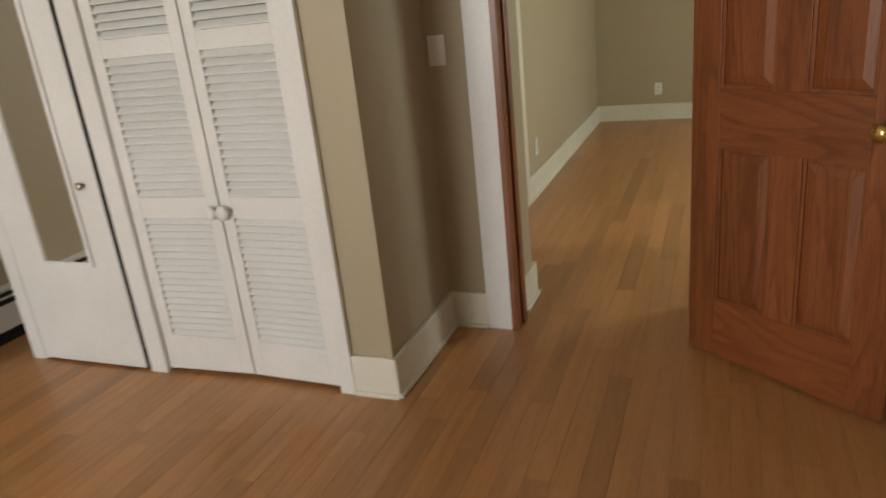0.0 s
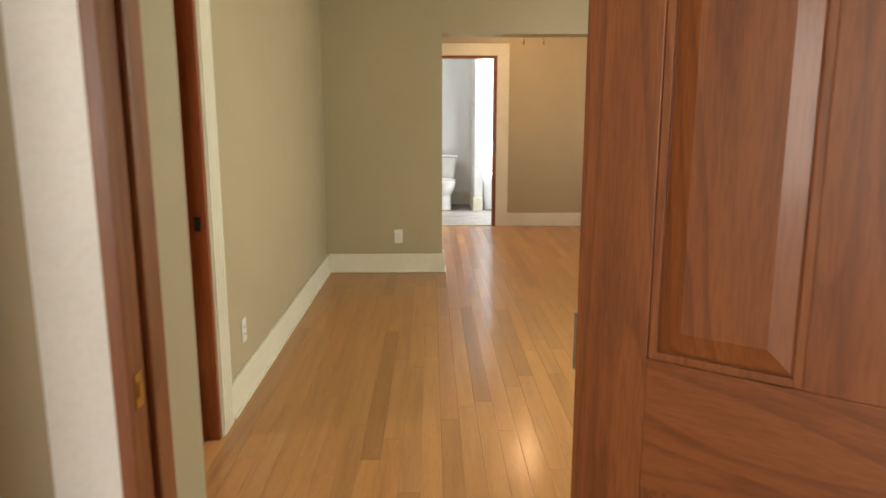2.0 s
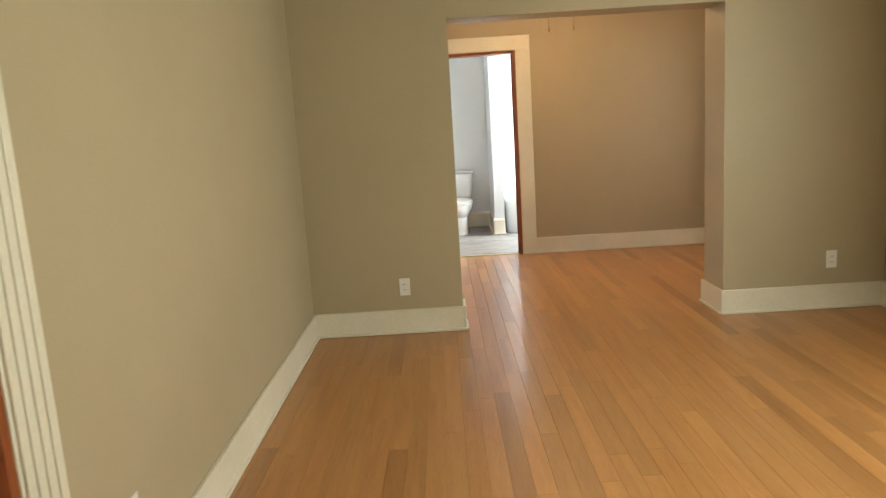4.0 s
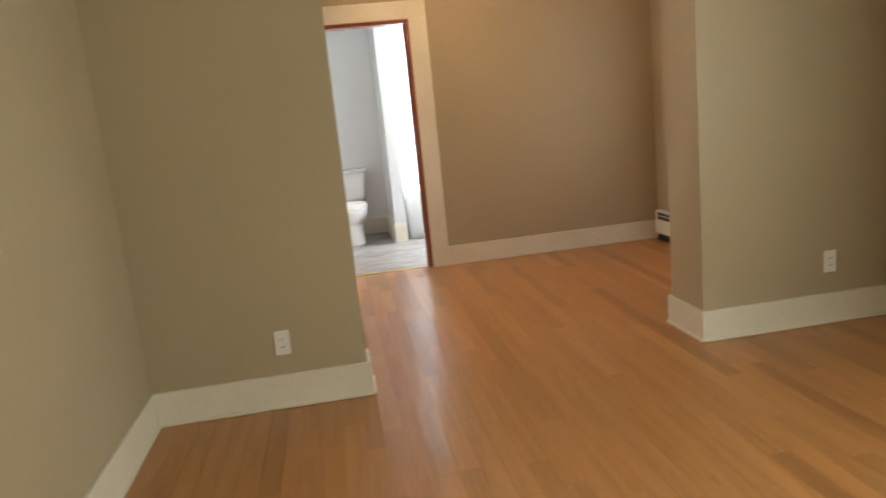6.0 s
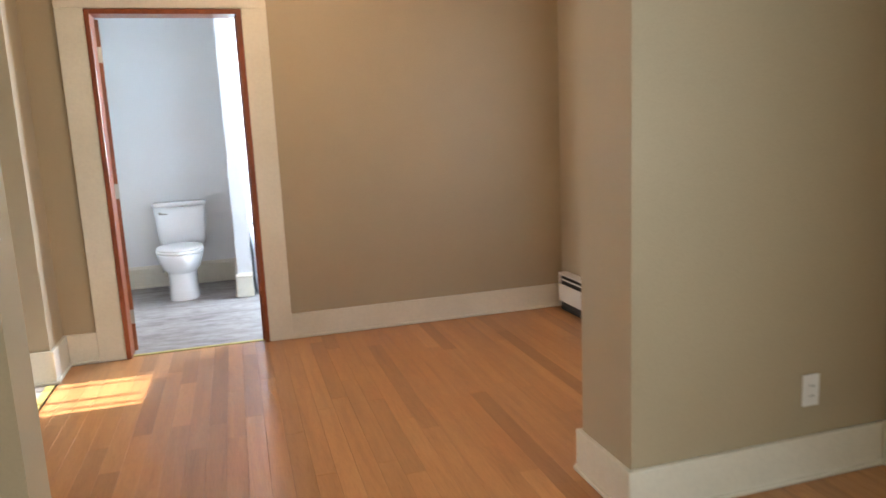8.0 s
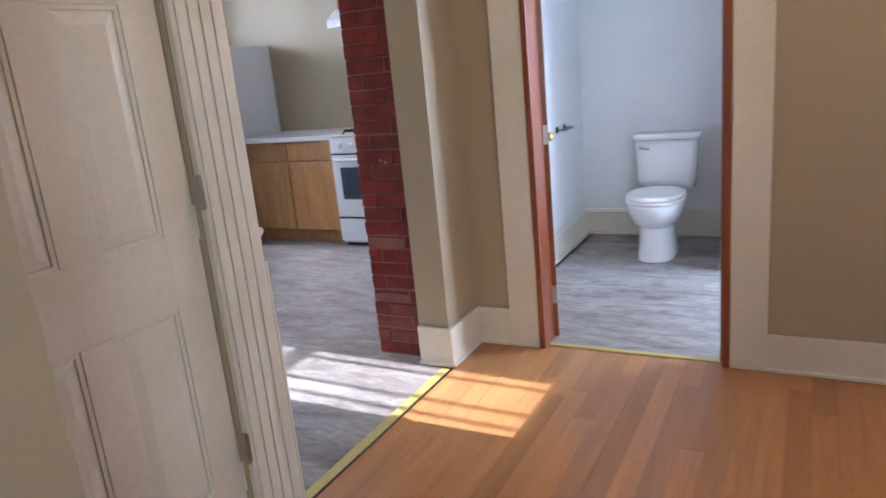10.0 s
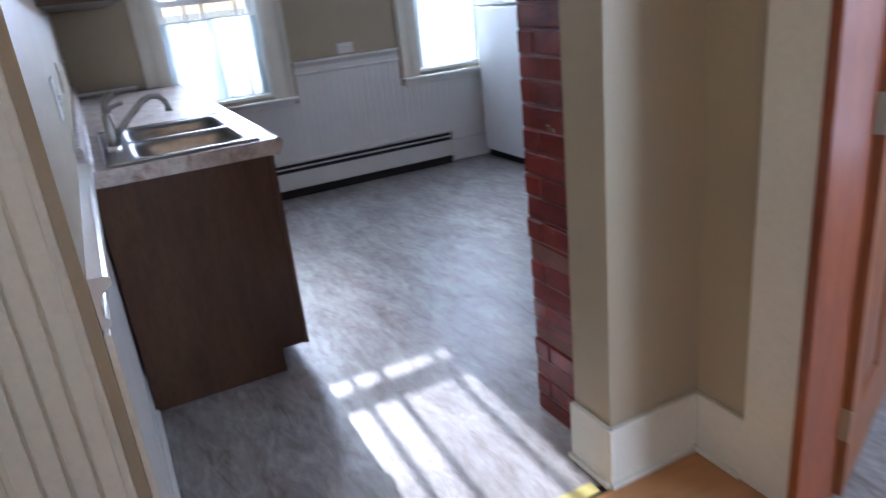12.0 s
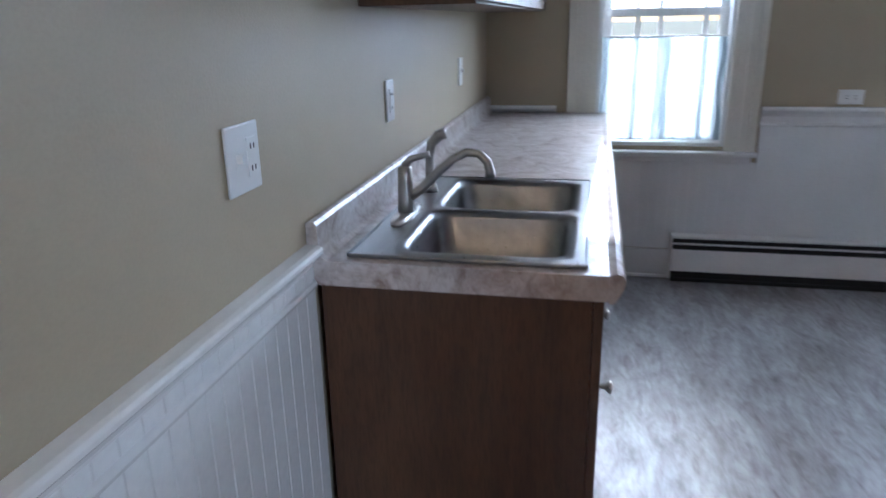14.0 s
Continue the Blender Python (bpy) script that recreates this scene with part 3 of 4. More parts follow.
def window(name, w):
    y0, y1 = w
    z0, z1 = WZ
    root = thing(name, pose(-4.2, (y0 + y1) / 2, z0), "white painted double-hung window with moulded casing", "window", "kitchen windows", "structure")
    inv = root.matrix_world.inverted()

    def add(nm, mat, items, bevel=0.003):
        ob = boxes(nm, mat, items, None, bevel)
        ob.parent = root
        ob.matrix_parent_inverse = inv
        return ob

    add("frame", WHITE, [(-4.37, -4.20, y0, y0 + 0.02, z0, z1), (-4.37, -4.20, y1 - 0.02, y1, z0, z1), (-4.37, -4.20, y0 + 0.02, y1 - 0.02, z1 - 0.02, z1), (-4.39, -4.20, y0 + 0.02, y1 - 0.02, z0, z0 + 0.02)])
    add("casing", TRIM, [(-4.199, -4.176, y0 - 0.15, y0, z0 - 0.02, z1 + 0.1), (-4.176, -4.166, y0 - 0.15, y0 - 0.11, z0 - 0.02, z1 + 0.1), (-4.176, -4.168, y0 - 0.07, y0 - 0.02, z0 - 0.02, z1 + 0.1),
                         (-4.199, -4.176, y1, y1 + 0.15, z0 - 0.02, z1 + 0.1), (-4.176, -4.166, y1 + 0.11, y1 + 0.15, z0 - 0.02, z1 + 0.1), (-4.176, -4.168, y1 + 0.02, y1 + 0.07, z0 - 0.02, z1 + 0.1),
                         (-4.199, -4.172, y0, y1, z1, z1 + 0.1)])
    add("sill", WHITE, [(-4.199, -4.135, y0 - 0.16, y1 + 0.16, z0 - 0.045, z0 - 0.021), (-4.199, -4.178, y0 - 0.14, y1 + 0.14, z0 - 0.085, z0 - 0.046)], 0.005)
    mid = 1.42
    f = 0.045
    for nm, x, a, b in (("sash", -4.30, z0 + 0.02, mid + 0.02), ("sash", -4.335, mid - 0.02, z1 - 0.02)):
        add(nm, WHITE, [(x - 0.016, x + 0.016, y0 + 0.021, y0 + 0.021 + f, a, b), (x - 0.016, x + 0.016, y1 - 0.021 - f, y1 - 0.021, a, b),
                        (x - 0.016, x + 0.016, y0 + 0.021 + f, y1 - 0.021 - f, a, a + f), (x - 0.016, x + 0.016, y0 + 0.021 + f, y1 - 0.021 - f, b - f * 0.8, b)])
        add("muntin", WHITE, [(x - 0.01, x + 0.01, y - 0.013, y + 0.013, a + f, b - f * 0.8) for y in (y0 + 0.20, y0 + 0.315, y0 + 0.54)], 0)
        g = add("pane", GLASS, [(x - 0.002, x + 0.002, y0 + 0.06, y1 - 0.06, a + 0.04, b - 0.03)], 0)
        g.visible_shadow = False
    return root


window("window_1", W1)
window("window_2", W2)
curtain(W1[0] + 0.022, W1[0] + 0.37, WZ[0] + 0.03, 1.30, -4.225, 1, "white sheer voile curtain gathered at the window")
curtain(W1[0] + 0.33, W1[1] - 0.022, WZ[0] + 0.03, 1.30, -4.245, 3, "white sheer voile curtain gathered at the window")
curtain(W2[0] + 0.022, W2[1] - 0.022, WZ[0] + 0.03, 1.30, -4.225, 4, "white sheer voile curtain drawn across the window")
for w in (W1, W2):
    tagged(boxes("curtain_rod", WHITE, [(-4.24, -4.228, w[0] + 0.021, w[1] - 0.021, 1.297, 1.307)], None, 0.003), "thin white curtain rod in the window", "rod", "curtain rods")


# ---- doors ----
def panel_door(name, w, h, m, label, wood_v, wood_h, knob, knob_x=None, knob_z=0.91, sides=(-1, 1), mat_hinge=None):
    """A six-panel leaf: hinge at the origin, the leaf along +x, thickness along y."""
    root = thing(name, m, label, "door")
    t = 0.0175
    s, c = 0.112, 0.105
    zs = [(0.0, 0.225), (0.80, 1.00), (1.58, 1.69), (h - 0.115, h)]
    boxes("stile", wood_v, [(0.0, s, -t, t, 0, h)], root, 0.002)
    boxes("stile", wood_v, [(w - s, w, -t, t, 0, h)], root, 0.002)
    for z0, z1 in zs:
        boxes("rail", wood_h, [(s, w - s, -t, t, z0, z1)], root, 0.0015)
    for (_, z0), (z1, _) in zip(zs, zs[1:]):
        boxes("mullion", wood_v, [(w / 2 - c / 2, w / 2 + c / 2, -t, t, z0, z1)], root, 0.0015)
        for x0, x1 in ((s, w / 2 - c / 2), (w / 2 + c / 2, w - s)):
            bm = bmesh.new()
            box(bm, x0, x1, -0.006, 0.006, z0, z1)
            for side in sides:
                def rect(i, d):
                    return [(x0 + i, side * d, z0 + i), (x1 - i, side * d, z0 + i), (x1 - i, side * d, z1 - i), (x0 + i, side * d, z1 - i)]
                ring_loft(bm, [rect(0.012, 0.005), rect(0.016, 0.008), rect(0.045, 0.0145), rect(0.05, 0.0145)])
                # sticking round the panel
                for q in ((x0, x0 + 0.012, z0, z1), (x1 - 0.012, x1, z0, z1), (x0 + 0.012, x1 - 0.012, z0, z0 + 0.012), (x0 + 0.012, x1 - 0.012, z1 - 0.012, z1)):
                    box(bm, q[0], q[1], min(side * 0.004, side * 0.013), max(side * 0.004, side * 0.013), q[2], q[3])
            finish("panel", bm, wood_v, root, 0.001)
    kx = knob_x if knob_x else w - 0.065
    for side in (-1, 1):
        turn = pose(kx, side * t, knob_z, -90 * side, 0, 0)
        lathe("knob", knob, [(0.031, 0.0), (0.031, 0.004), (0.026, 0.009), (0.012, 0.012), (0.011, 0.032), (0.019, 0.038), (0.027, 0.048), (0.028, 0.056), (0.023, 0.066), (0.010, 0.071)], root, turn)
    for z in (0.22, h / 2, h - 0.2):
        bm = bmesh.new()
        box(bm, -0.004, 0.0, -t, t, z - 0.045, z + 0.045)
        tube(bm, [(-0.002, t - 0.001, z - 0.047), (-0.002, t - 0.001, z + 0.047)], 0.006, 8)
        finish("hinge", bm, NICKEL if mat_hinge is None else mat_hinge, root)
    return root


panel_door("door_bedroom", 0.735, 2.01, pose(0.208, 3.412, 0.012, 0, 0, -37.4), "open stained oak six-panel door with brass knob", OAK_DOOR, OAK_RAIL, BRASS)
panel_door("door_bathroom", 0.76, 2.015, pose(-0.050, 11.185, 0.012, 0, 0, 113), "open red-brown stained six-panel bathroom door with brass knob", OAK_DOOR, OAK_RAIL, BRASS, None, 0.92)
dining_door = panel_door("door_dining", 0.715, 2.03, pose(-0.455, 9.398, 0.012, 0, 0, -90), "closed cream painted panelled door with brass knob", TRIM, TRIM, BRASS, mat_hinge=TRIM)


for z in (0.335, 1.11):
    bm = bmesh.new()
    box(bm, -0.425, -0.392, 9.399, 9.4045, z - 0.045, z + 0.045)
    tube(bm, [(-0.397, 9.394, z - 0.048), (-0.397, 9.394, z + 0.048)], 0.0065, 10)
    leaf = finish("hinge", bm, NICKEL)
    leaf.parent, leaf.matrix_parent_inverse = dining_door, dining_door.matrix_world.inverted()


# ---- bedroom closet ----
def louvre_leaf(m, knob_x):
    w, h, t = 0.418, 2.03, 0.014
    root = thing("bifold_door", m, "white louvred bifold closet door with round knob", "door", "bifold closet doors")
    s = 0.052
    bands = [(0.0, 0.155), (0.672, 0.757), (1.285, 1.352), (1.95, h)]
    boxes("stile", WHITE, [(0, s, -t, t, 0, h)], root, 0.002)
    boxes("stile", WHITE, [(w - s, w, -t, t, 0, h)], root, 0.002)
    for a, b in bands:
        boxes("rail", WHITE, [(s, w - s, -t, t, a, b)], root, 0.002)
    bm = bmesh.new()
    ring_loft(bm, [[(s, -0.013, -0.009), (w - s, -0.013, -0.009), (w - s, -0.010, -0.014), (s, -0.010, -0.014)],
                   [(s, 0.009, 0.014), (w - s, 0.009, 0.014), (w - s, 0.012, 0.009), (s, 0.012, 0.009)]])
    first = finish("slat", bm, WHITE, root)
    made = False
    for (_, a), (b, _) in zip(bands, bands[1:]):
        k = int((b - a) / 0.0285)
        for i in range(k):
            ob = first if not made else new("slat", first.data)
            made = True
            ob.parent = root
            ob.matrix_local = pose(0, 0, a + (i + 0.5) * (b - a) / k)
    lathe("knob", WHITE, [(0.012, 0.0), (0.012, 0.012), (0.026, 0.02), (0.029, 0.028), (0.026, 0.036), (0.012, 0.040)], root, pose(knob_x, -t, 0.70, 90, 0, 0))
    return root


louvre_leaf(pose(-1.880, 2.828, 0.02, 0, 0, 2.5), 0.418 - 0.026)
louvre_leaf(pose(-1.454, 2.846, 0.02, 0, 0, -2.5), 0.026)
tagged(boxes("closet_casing", WHITE, [(-1.040, -0.978, 2.796, 2.8195, 0, 2.10), (-1.975, -1.885, 2.796, 2.8195, 0, 2.10), (-2.69, -0.978, 2.792, 2.8195, 2.10, 2.22), (-2.685, -2.605, 2.796, 2.8195, 0, 2.10), (-1.895, -1.884, 2.82, 2.85, 0.0, 2.06)], None, 0.003), "white closet casing", "", "", "structure")

mirror_door = thing("mirror_door", pose(-2.29, 2.80, 0.0), "white flat closet door with a long mirror", "door")
boxes("leaf", WHITE, [(-0.313, 0.290, -0.003, 0.024, 0.012, 2.06)], mirror_door, 0.002)
boxes("mirror_frame", WHITE, [(-0.140, -0.120, -0.016, -0.0035, 0.48, 1.75), (0.137, 0.157, -0.016, -0.0035, 0.48, 1.75), (-0.120, 0.137, -0.016, -0.0035, 0.48, 0.50), (-0.120, 0.137, -0.016, -0.0035, 1.73, 1.75)], mirror_door, 0.003)
# near-black strip paints the shade in the slit beside the leaf
boxes("gap_shade", DARK, [(0.2905, 0.3145, -0.001, 0.02, 0.012, 2.06)], mirror_door)
boxes("mirror", MIRROR, [(-0.120, 0.137, -0.008, -0.0035, 0.50, 1.73)], mirror_door)
lathe("knob", NICKEL, [(0.008, 0.0), (0.008, 0.012), (0.015, 0.018), (0.016, 0.024), (0.010, 0.030)], mirror_door, pose(0.211, -0.003, 0.834, 90, 0, 0))


# ---- baseboard heaters ----
def heater(length, m, label):
    """Runs along +x from the origin, back at y = 0, front towards -y."""
    root = thing("baseboard_heater", m, label, "heater", "baseboard heaters")
    h, d = 0.265, 0.068
    boxes("back", HEATER, [(0, length, -0.004, 0, 0.02, h)], root)
    boxes("cover", HEATER, [(0, length, -d, -0.005, h - 0.006, h), (0, length, -d + 0.002, -d + 0.006, h - 0.014, h - 0.007)], root, 0.002)
    boxes("damper", HEATER, [(0.006, length - 0.006, -d + 0.008, -d + 0.014, h - 0.050, h - 0.040)], root, 0.001)
    boxes("front", HEATER, [(0.004, length - 0.004, -d - 0.002, -d + 0.002, 0.066, h - 0.074)], root, 0.002)
    # near-black block: the shade inside the hollow cover, put in as colour
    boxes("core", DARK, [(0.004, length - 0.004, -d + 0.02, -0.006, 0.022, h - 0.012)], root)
    boxes("end_cap", HEATER, [(-0.004, 0.003, -d - 0.001, -0.001, 0.03, h + 0.002)], root, 0.002)
    boxes("end_cap", HEATER, [(length - 0.003, length + 0.004, -d - 0.001, -0.001, 0.03, h + 0.002)], root, 0.002)
    # near-black strip: painted shade below the heater
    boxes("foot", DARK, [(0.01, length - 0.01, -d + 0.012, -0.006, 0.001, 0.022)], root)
    return root


heater(1.56, pose(-4.179, 10.655, 0, 0, 0, 90), "white metal baseboard heater under the kitchen windows")
heater(1.7, pose(2.86, 10.98, 0, 0, 0, -90), "white metal baseboard heater on the dining room wall")
heater(2.4, pose(-3.04, 0.75, 0, 0, 0, 90), "white metal baseboard heater on the bedroom wall")


# ---- switches and outlets ----
def plate(m, kind, label):
    """Face towards -y, centre at the origin."""
    wide = 0.116 if kind == "combo" else 0.072
    root = thing("outlet" if kind == "outlet" else "switch", m, label, "outlet" if kind == "outlet" else "switch")
    boxes("plate", PLASTIC, [(-wide / 2, wide / 2, -0.006, 0, -0.059, 0.059)], root, 0.003)
    if kind == "outlet":
        boxes("socket", PLASTIC, [(-0.017, 0.017, -0.009, -0.0062, -0.034, 0.034)], root, 0.002)
        for x in (-0.008, 0.005):
            for z in (-0.024, 0.014):
                boxes("slot", DARK, [(x, x + 0.003, -0.0096, -0.0088, z, z + 0.009)], root)
    if kind in ("switch", "combo"):
        dx = -0.024 if kind == "combo" else 0
        boxes("toggle", PLASTIC, [(dx - 0.005, dx + 0.005, -0.018, -0.0062, -0.004, 0.011), (dx - 0.008, dx + 0.008, -0.0075, -0.0061, -0.014, 0.016)], root, 0.002)
    if kind == "combo":
        boxes("socket", PLASTIC, [(0.008, 0.042, -0.009, -0.0062, -0.034, 0.034)], root, 0.002)
        for x in (0.018, 0.030):
            for z in (-0.024, 0.014):
                boxes("slot", DARK, [(x, x + 0.003, -0.0096, -0.0088, z, z + 0.009)], root)
    return root


plate(pose(-0.762, 3.449, 1.20), "switch", "white toggle light switch plate on the bedroom wall")
plate(pose(-0.313, 8.439, 0.32), "outlet", "white duplex outlet on the olive wall")
plate(pose(-0.939, 5.66, 0.335, 0, 0, 90), "outlet", "white duplex outlet low on the olive wall")
plate(pose(2.545, 8.439, 0.335), "outlet", "white duplex outlet on the olive wall")
plate(pose(-1.385, 9.621, 1.18, 0, 0, 180), "combo", "white switch and outlet plate above the chair rail")
plate(pose(-2.29, 9.621, 1.18, 0, 0, 180), "outlet", "white duplex outlet above the sink")
plate(pose(-3.41, 9.621, 1.185, 0, 0, 180), "switch", "white switch plate above the counter")
plate(pose(-4.199, 11.455, 1.00, 0, 90, 90), "outlet", "white sideways outlet above the chair rail")


def strike(m, mat):
    return tagged(boxes("strike_plate", mat, [(-0.013, 0.013, -0.0025, 0.0, -0.03, 0.03), (-0.006, 0.006, -0.006, -0.0026, -0.012, 0.012)], None, 0.001), "metal strike plate on the door jamb", "strike plate"), m


for m, mat in ((pose(-0.5015, 3.455, 0.92, 0, 0, 90), BRASS), (pose(-0.962, 5.1645, 0.93), BRONZE)):
    ob, mm = strike(m, mat)
    ob.matrix_world = mm


# ---- dining room ceiling lamp ----
lamp = thing("ceiling_lamp", pose(1.05, 9.9, Z1), "lit frosted glass ceiling lamp with pull chains", "lamp")
lathe("canopy", BRASS, [(0.02, -0.07), (0.06, -0.05), (0.075, -0.012), (0.075, 0.0)], lamp)
lathe("shade", BULB, [(0.02, -0.205), (0.09, -0.19), (0.125, -0.15), (0.12, -0.11), (0.07, -0.075)], lamp)
bm = bmesh.new()
for x in (-0.055, 0.055):
    tube(bm, [(x, 0, -0.07), (x * 1.9, 0.03, -0.16), (x * 1.9, 0.03, -0.50)], 0.0025, 6)
    tube(bm, [(x * 1.9, 0.03, -0.53), (x * 1.9, 0.03, -0.50)], 0.006, 8)
finish("pull_chain", bm, BRASS, lamp)


# ---- toilet ----
toilet = thing("toilet", pose(0.155, 12.54, 0), "white ceramic toilet with closed lid", "toilet")
bm = bmesh.new()
ring_loft(bm, [oval(0, 0.24, 0.125, 0.235, 0.0, 2.6), oval(0, 0.24, 0.122, 0.232, 0.03, 2.6), oval(0, 0.23, 0.114, 0.21, 0.12, 2.5), oval(0, 0.225, 0.116, 0.205, 0.225, 2.4),
               oval(0, 0.19, 0.148, 0.225, 0.262, 2.2), oval(0, 0.17, 0.178, 0.250, 0.345, 2.2), oval(0, 0.17, 0.184, 0.255, 0.385, 2.2), oval(0, 0.17, 0.180, 0.250, 0.392, 2.2)])
box(bm, -0.10, 0.10, 0.38, 0.66, 0.24, 0.39)
finish("bowl", bm, CERAMIC, toilet, 0.006, True)
bm = bmesh.new()
ring_loft(bm, [oval(0, 0.17, 0.182, 0.252, 0.394, 2.2), oval(0, 0.17, 0.188, 0.258, 0.400, 2.2), oval(0, 0.17, 0.188, 0.258, 0.412, 2.2), oval(0, 0.17, 0.182, 0.252, 0.416, 2.2)])
finish("seat", bm, PLASTIC, toilet, 0, True)
bm = bmesh.new()
ring_loft(bm, [oval(0, 0.17, 0.180, 0.250, 0.419, 2.2), oval(0, 0.17, 0.186, 0.257, 0.424, 2.2), oval(0, 0.17, 0.184, 0.255, 0.434, 2.2), oval(0, 0.17, 0.14, 0.20, 0.442, 2.2)])
finish("lid", bm, PLASTIC, toilet, 0, True)
bm = bmesh.new()
ring_loft(bm, [oval(0, 0.625, 0.185, 0.085, 0.39, 5), oval(0, 0.625, 0.198, 0.093, 0.46, 5), oval(0, 0.625, 0.215, 0.098, 0.735, 5)])
finish("tank", bm, CERAMIC, toilet, 0, True)
bm = bmesh.new()
ring_loft(bm, [oval(0, 0.62, 0.222, 0.104, 0.737, 5), oval(0, 0.62, 0.228, 0.108, 0.745, 5), oval(0, 0.62, 0.228, 0.108, 0.765, 5), oval(0, 0.62, 0.215, 0.098, 0.775, 5)])
finish("tank_lid", bm, CERAMIC, toilet, 0, True)
bm = bmesh.new()
tube(bm, [(-0.16, 0.53, 0.685), (-0.16, 0.50, 0.685)], 0.012, 10)
tube(bm, [(-0.16, 0.502, 0.685), (-0.10, 0.498, 0.678)], [0.009, 0.006], 8)
finish("flush_lever", bm, NICKEL, toilet, 0, True)
bm = bmesh.new()
tube(bm, [(-0.20, 0.73, 0.14), (-0.20, 0.66, 0.14), (-0.19, 0.64, 0.20), (-0.15, 0.62, 0.32), (-0.14, 0.62, 0.39)], 0.007, 8)
finish("supply_hose", bm, NICKEL, toilet, 0, True)

# bathtub behind the pier
tub = thing("bathtub", pose(0.73, 12.50, 0), "white bathtub in a bright alcove", "bathtub")
bm = bmesh.new()
ring_loft(bm, [oval(0.82, 0.385, 0.815, 0.38, 0.0, 9, 36), oval(0.82, 0.385, 0.815, 0.38, 0.50, 9, 36), oval(0.82, 0.385, 0.80, 0.37, 0.515, 9, 36), oval(0.82, 0.385, 0.74, 0.31, 0.50, 5, 36), oval(0.82, 0.385, 0.66, 0.25, 0.12, 4, 36)], True, True)
finish("basin", bm, CERAMIC, tub, 0, True)
tagged(boxes("shower_surround", CERAMIC, [(0.721, 2.355, 13.255, 13.279, 0.515, 2.05), (0.72, 2.3, 13.16, 13.254, 1.0, 1.03), (0.72, 2.3, 13.16, 13.254, 1.4, 1.43), (0.72, 2.3, 13.16, 13.254, 1.75, 1.78)], None, 0.006), "white shower surround with ledges", "surround")
tp = thing("paper_holder", pose(-0.479, 12.72, 0.88), "chrome paper holder on the bathroom wall", "holder")
bm = bmesh.new()
for y in (-0.08, 0.08):
    box(bm, 0.0, 0.01, y - 0.022, y + 0.022, -0.022, 0.022)
    tube(bm, [(0.01, y, 0), (0.06, y, 0)], 0.008, 8)
tube(bm, [(0.06, -0.09, 0), (0.06, 0.09, 0)], 0.009, 8)
finish("bar", bm, CHROME, tp, 0.002)


# ---- kitchen: sink run ----
cab = thing("base_cabinet", pose(-1.64, 9.622, 0), "dark walnut laminate base cabinet with a plain end panel", "cabinet")
boxes("body", CABW, [(-2.53, -0.86, 0.02, 0.60, 0.10, 0.856), (-0.86, 0.0, 0.02, 0.60, 0.10, 0.72), (-0.018, 0.0, 0.02, 0.60, 0.72, 0.856), (-0.86, -0.018, 0.58, 0.60, 0.72, 0.856), (-2.53, -0.001, 0.02, 0.515, 0.001, 0.0995)], cab)
boxes("end_stile", CABW, [(-0.03, 0.003, 0.601, 0.621, 0.095, 0.856)], cab, 0.002)
x = -0.032
while x > -2.45:
    boxes("drawer", CABW, [(x - 0.40, x - 0.004, 0.602, 0.622, 0.72, 0.845)], cab, 0.005)
    d = boxes("door", CABW, [(x - 0.40, x - 0.004, 0.602, 0.622, 0.115, 0.705)], cab, 0.005)
    h = lathe("handle", NICKEL, [(0.006, 0), (0.006, 0.014), (0.014, 0.02), (0.014, 0.027), (0.006, 0.03)], d, pose(x - 0.05, 0.622, 0.62, -90, 0, 0))
    x -= 0.405

SX0, SX1, SY0, SY1 = -2.46, -1.66, 9.70, 10.205
counter = thing("countertop", pose(-1.625, 9.622, 0.875), "brown and cream stone-look laminate countertop with backsplash", "counter")


def part_at(root, ob):
    ob.parent = root
    ob.matrix_parent_inverse = root.matrix_world.inverted()
    return ob


part_at(counter, boxes("top", LAMINATE, [(-4.178, SX0 + 0.02, 9.6215, 10.250, 0.860, 0.915), (SX1 - 0.02, -1.625, 9.6215, 10.250, 0.860, 0.915), (SX0 + 0.02, SX1 - 0.02, 9.6215, SY0 + 0.02, 0.860, 0.915), (SX0 + 0.02, SX1 - 0.02, SY1 - 0.02, 10.250, 0.860, 0.915)], None, 0))
bm = bmesh.new()
prof = [(10.2505, 0.860), (10.2505, 0.915), (10.265, 0.920), (10.277, 0.916), (10.283, 0.905), (10.280, 0.888), (10.272, 0.872), (10.264, 0.858), (10.255, 0.855)]
ring_loft(bm, [[(-4.178, y, z) for y, z in prof], [(-1.625, y, z) for y, z in prof]])
part_at(counter, finish("nosing", bm, LAMINATE, None))
bm = bmesh.new()
prof = [(9.6215, 0.9155), (9.6215, 0.996), (9.630, 1.002), (9.640, 1.000), (9.646, 0.992), (9.647, 0.94), (9.652, 0.924), (9.664, 0.9155)]
ring_loft(bm, [[(-4.178, y, z) for y, z in prof], [(-1.625, y, z) for y, z in prof]])
part_at(counter, finish("backsplash", bm, LAMINATE, None))

sink = thing("kitchen_sink", pose((SX0 + SX1) / 2, (SY0 + SY1) / 2, 0.916), "stainless steel double-bowl sink set in the countertop", "sink")
SM = (SX0 + SX1) / 2
B0, B1 = 9.80, SY1 - 0.035
bowls = [(SX0 + 0.035, SM - 0.012), (SM + 0.012, SX1 - 0.035)]
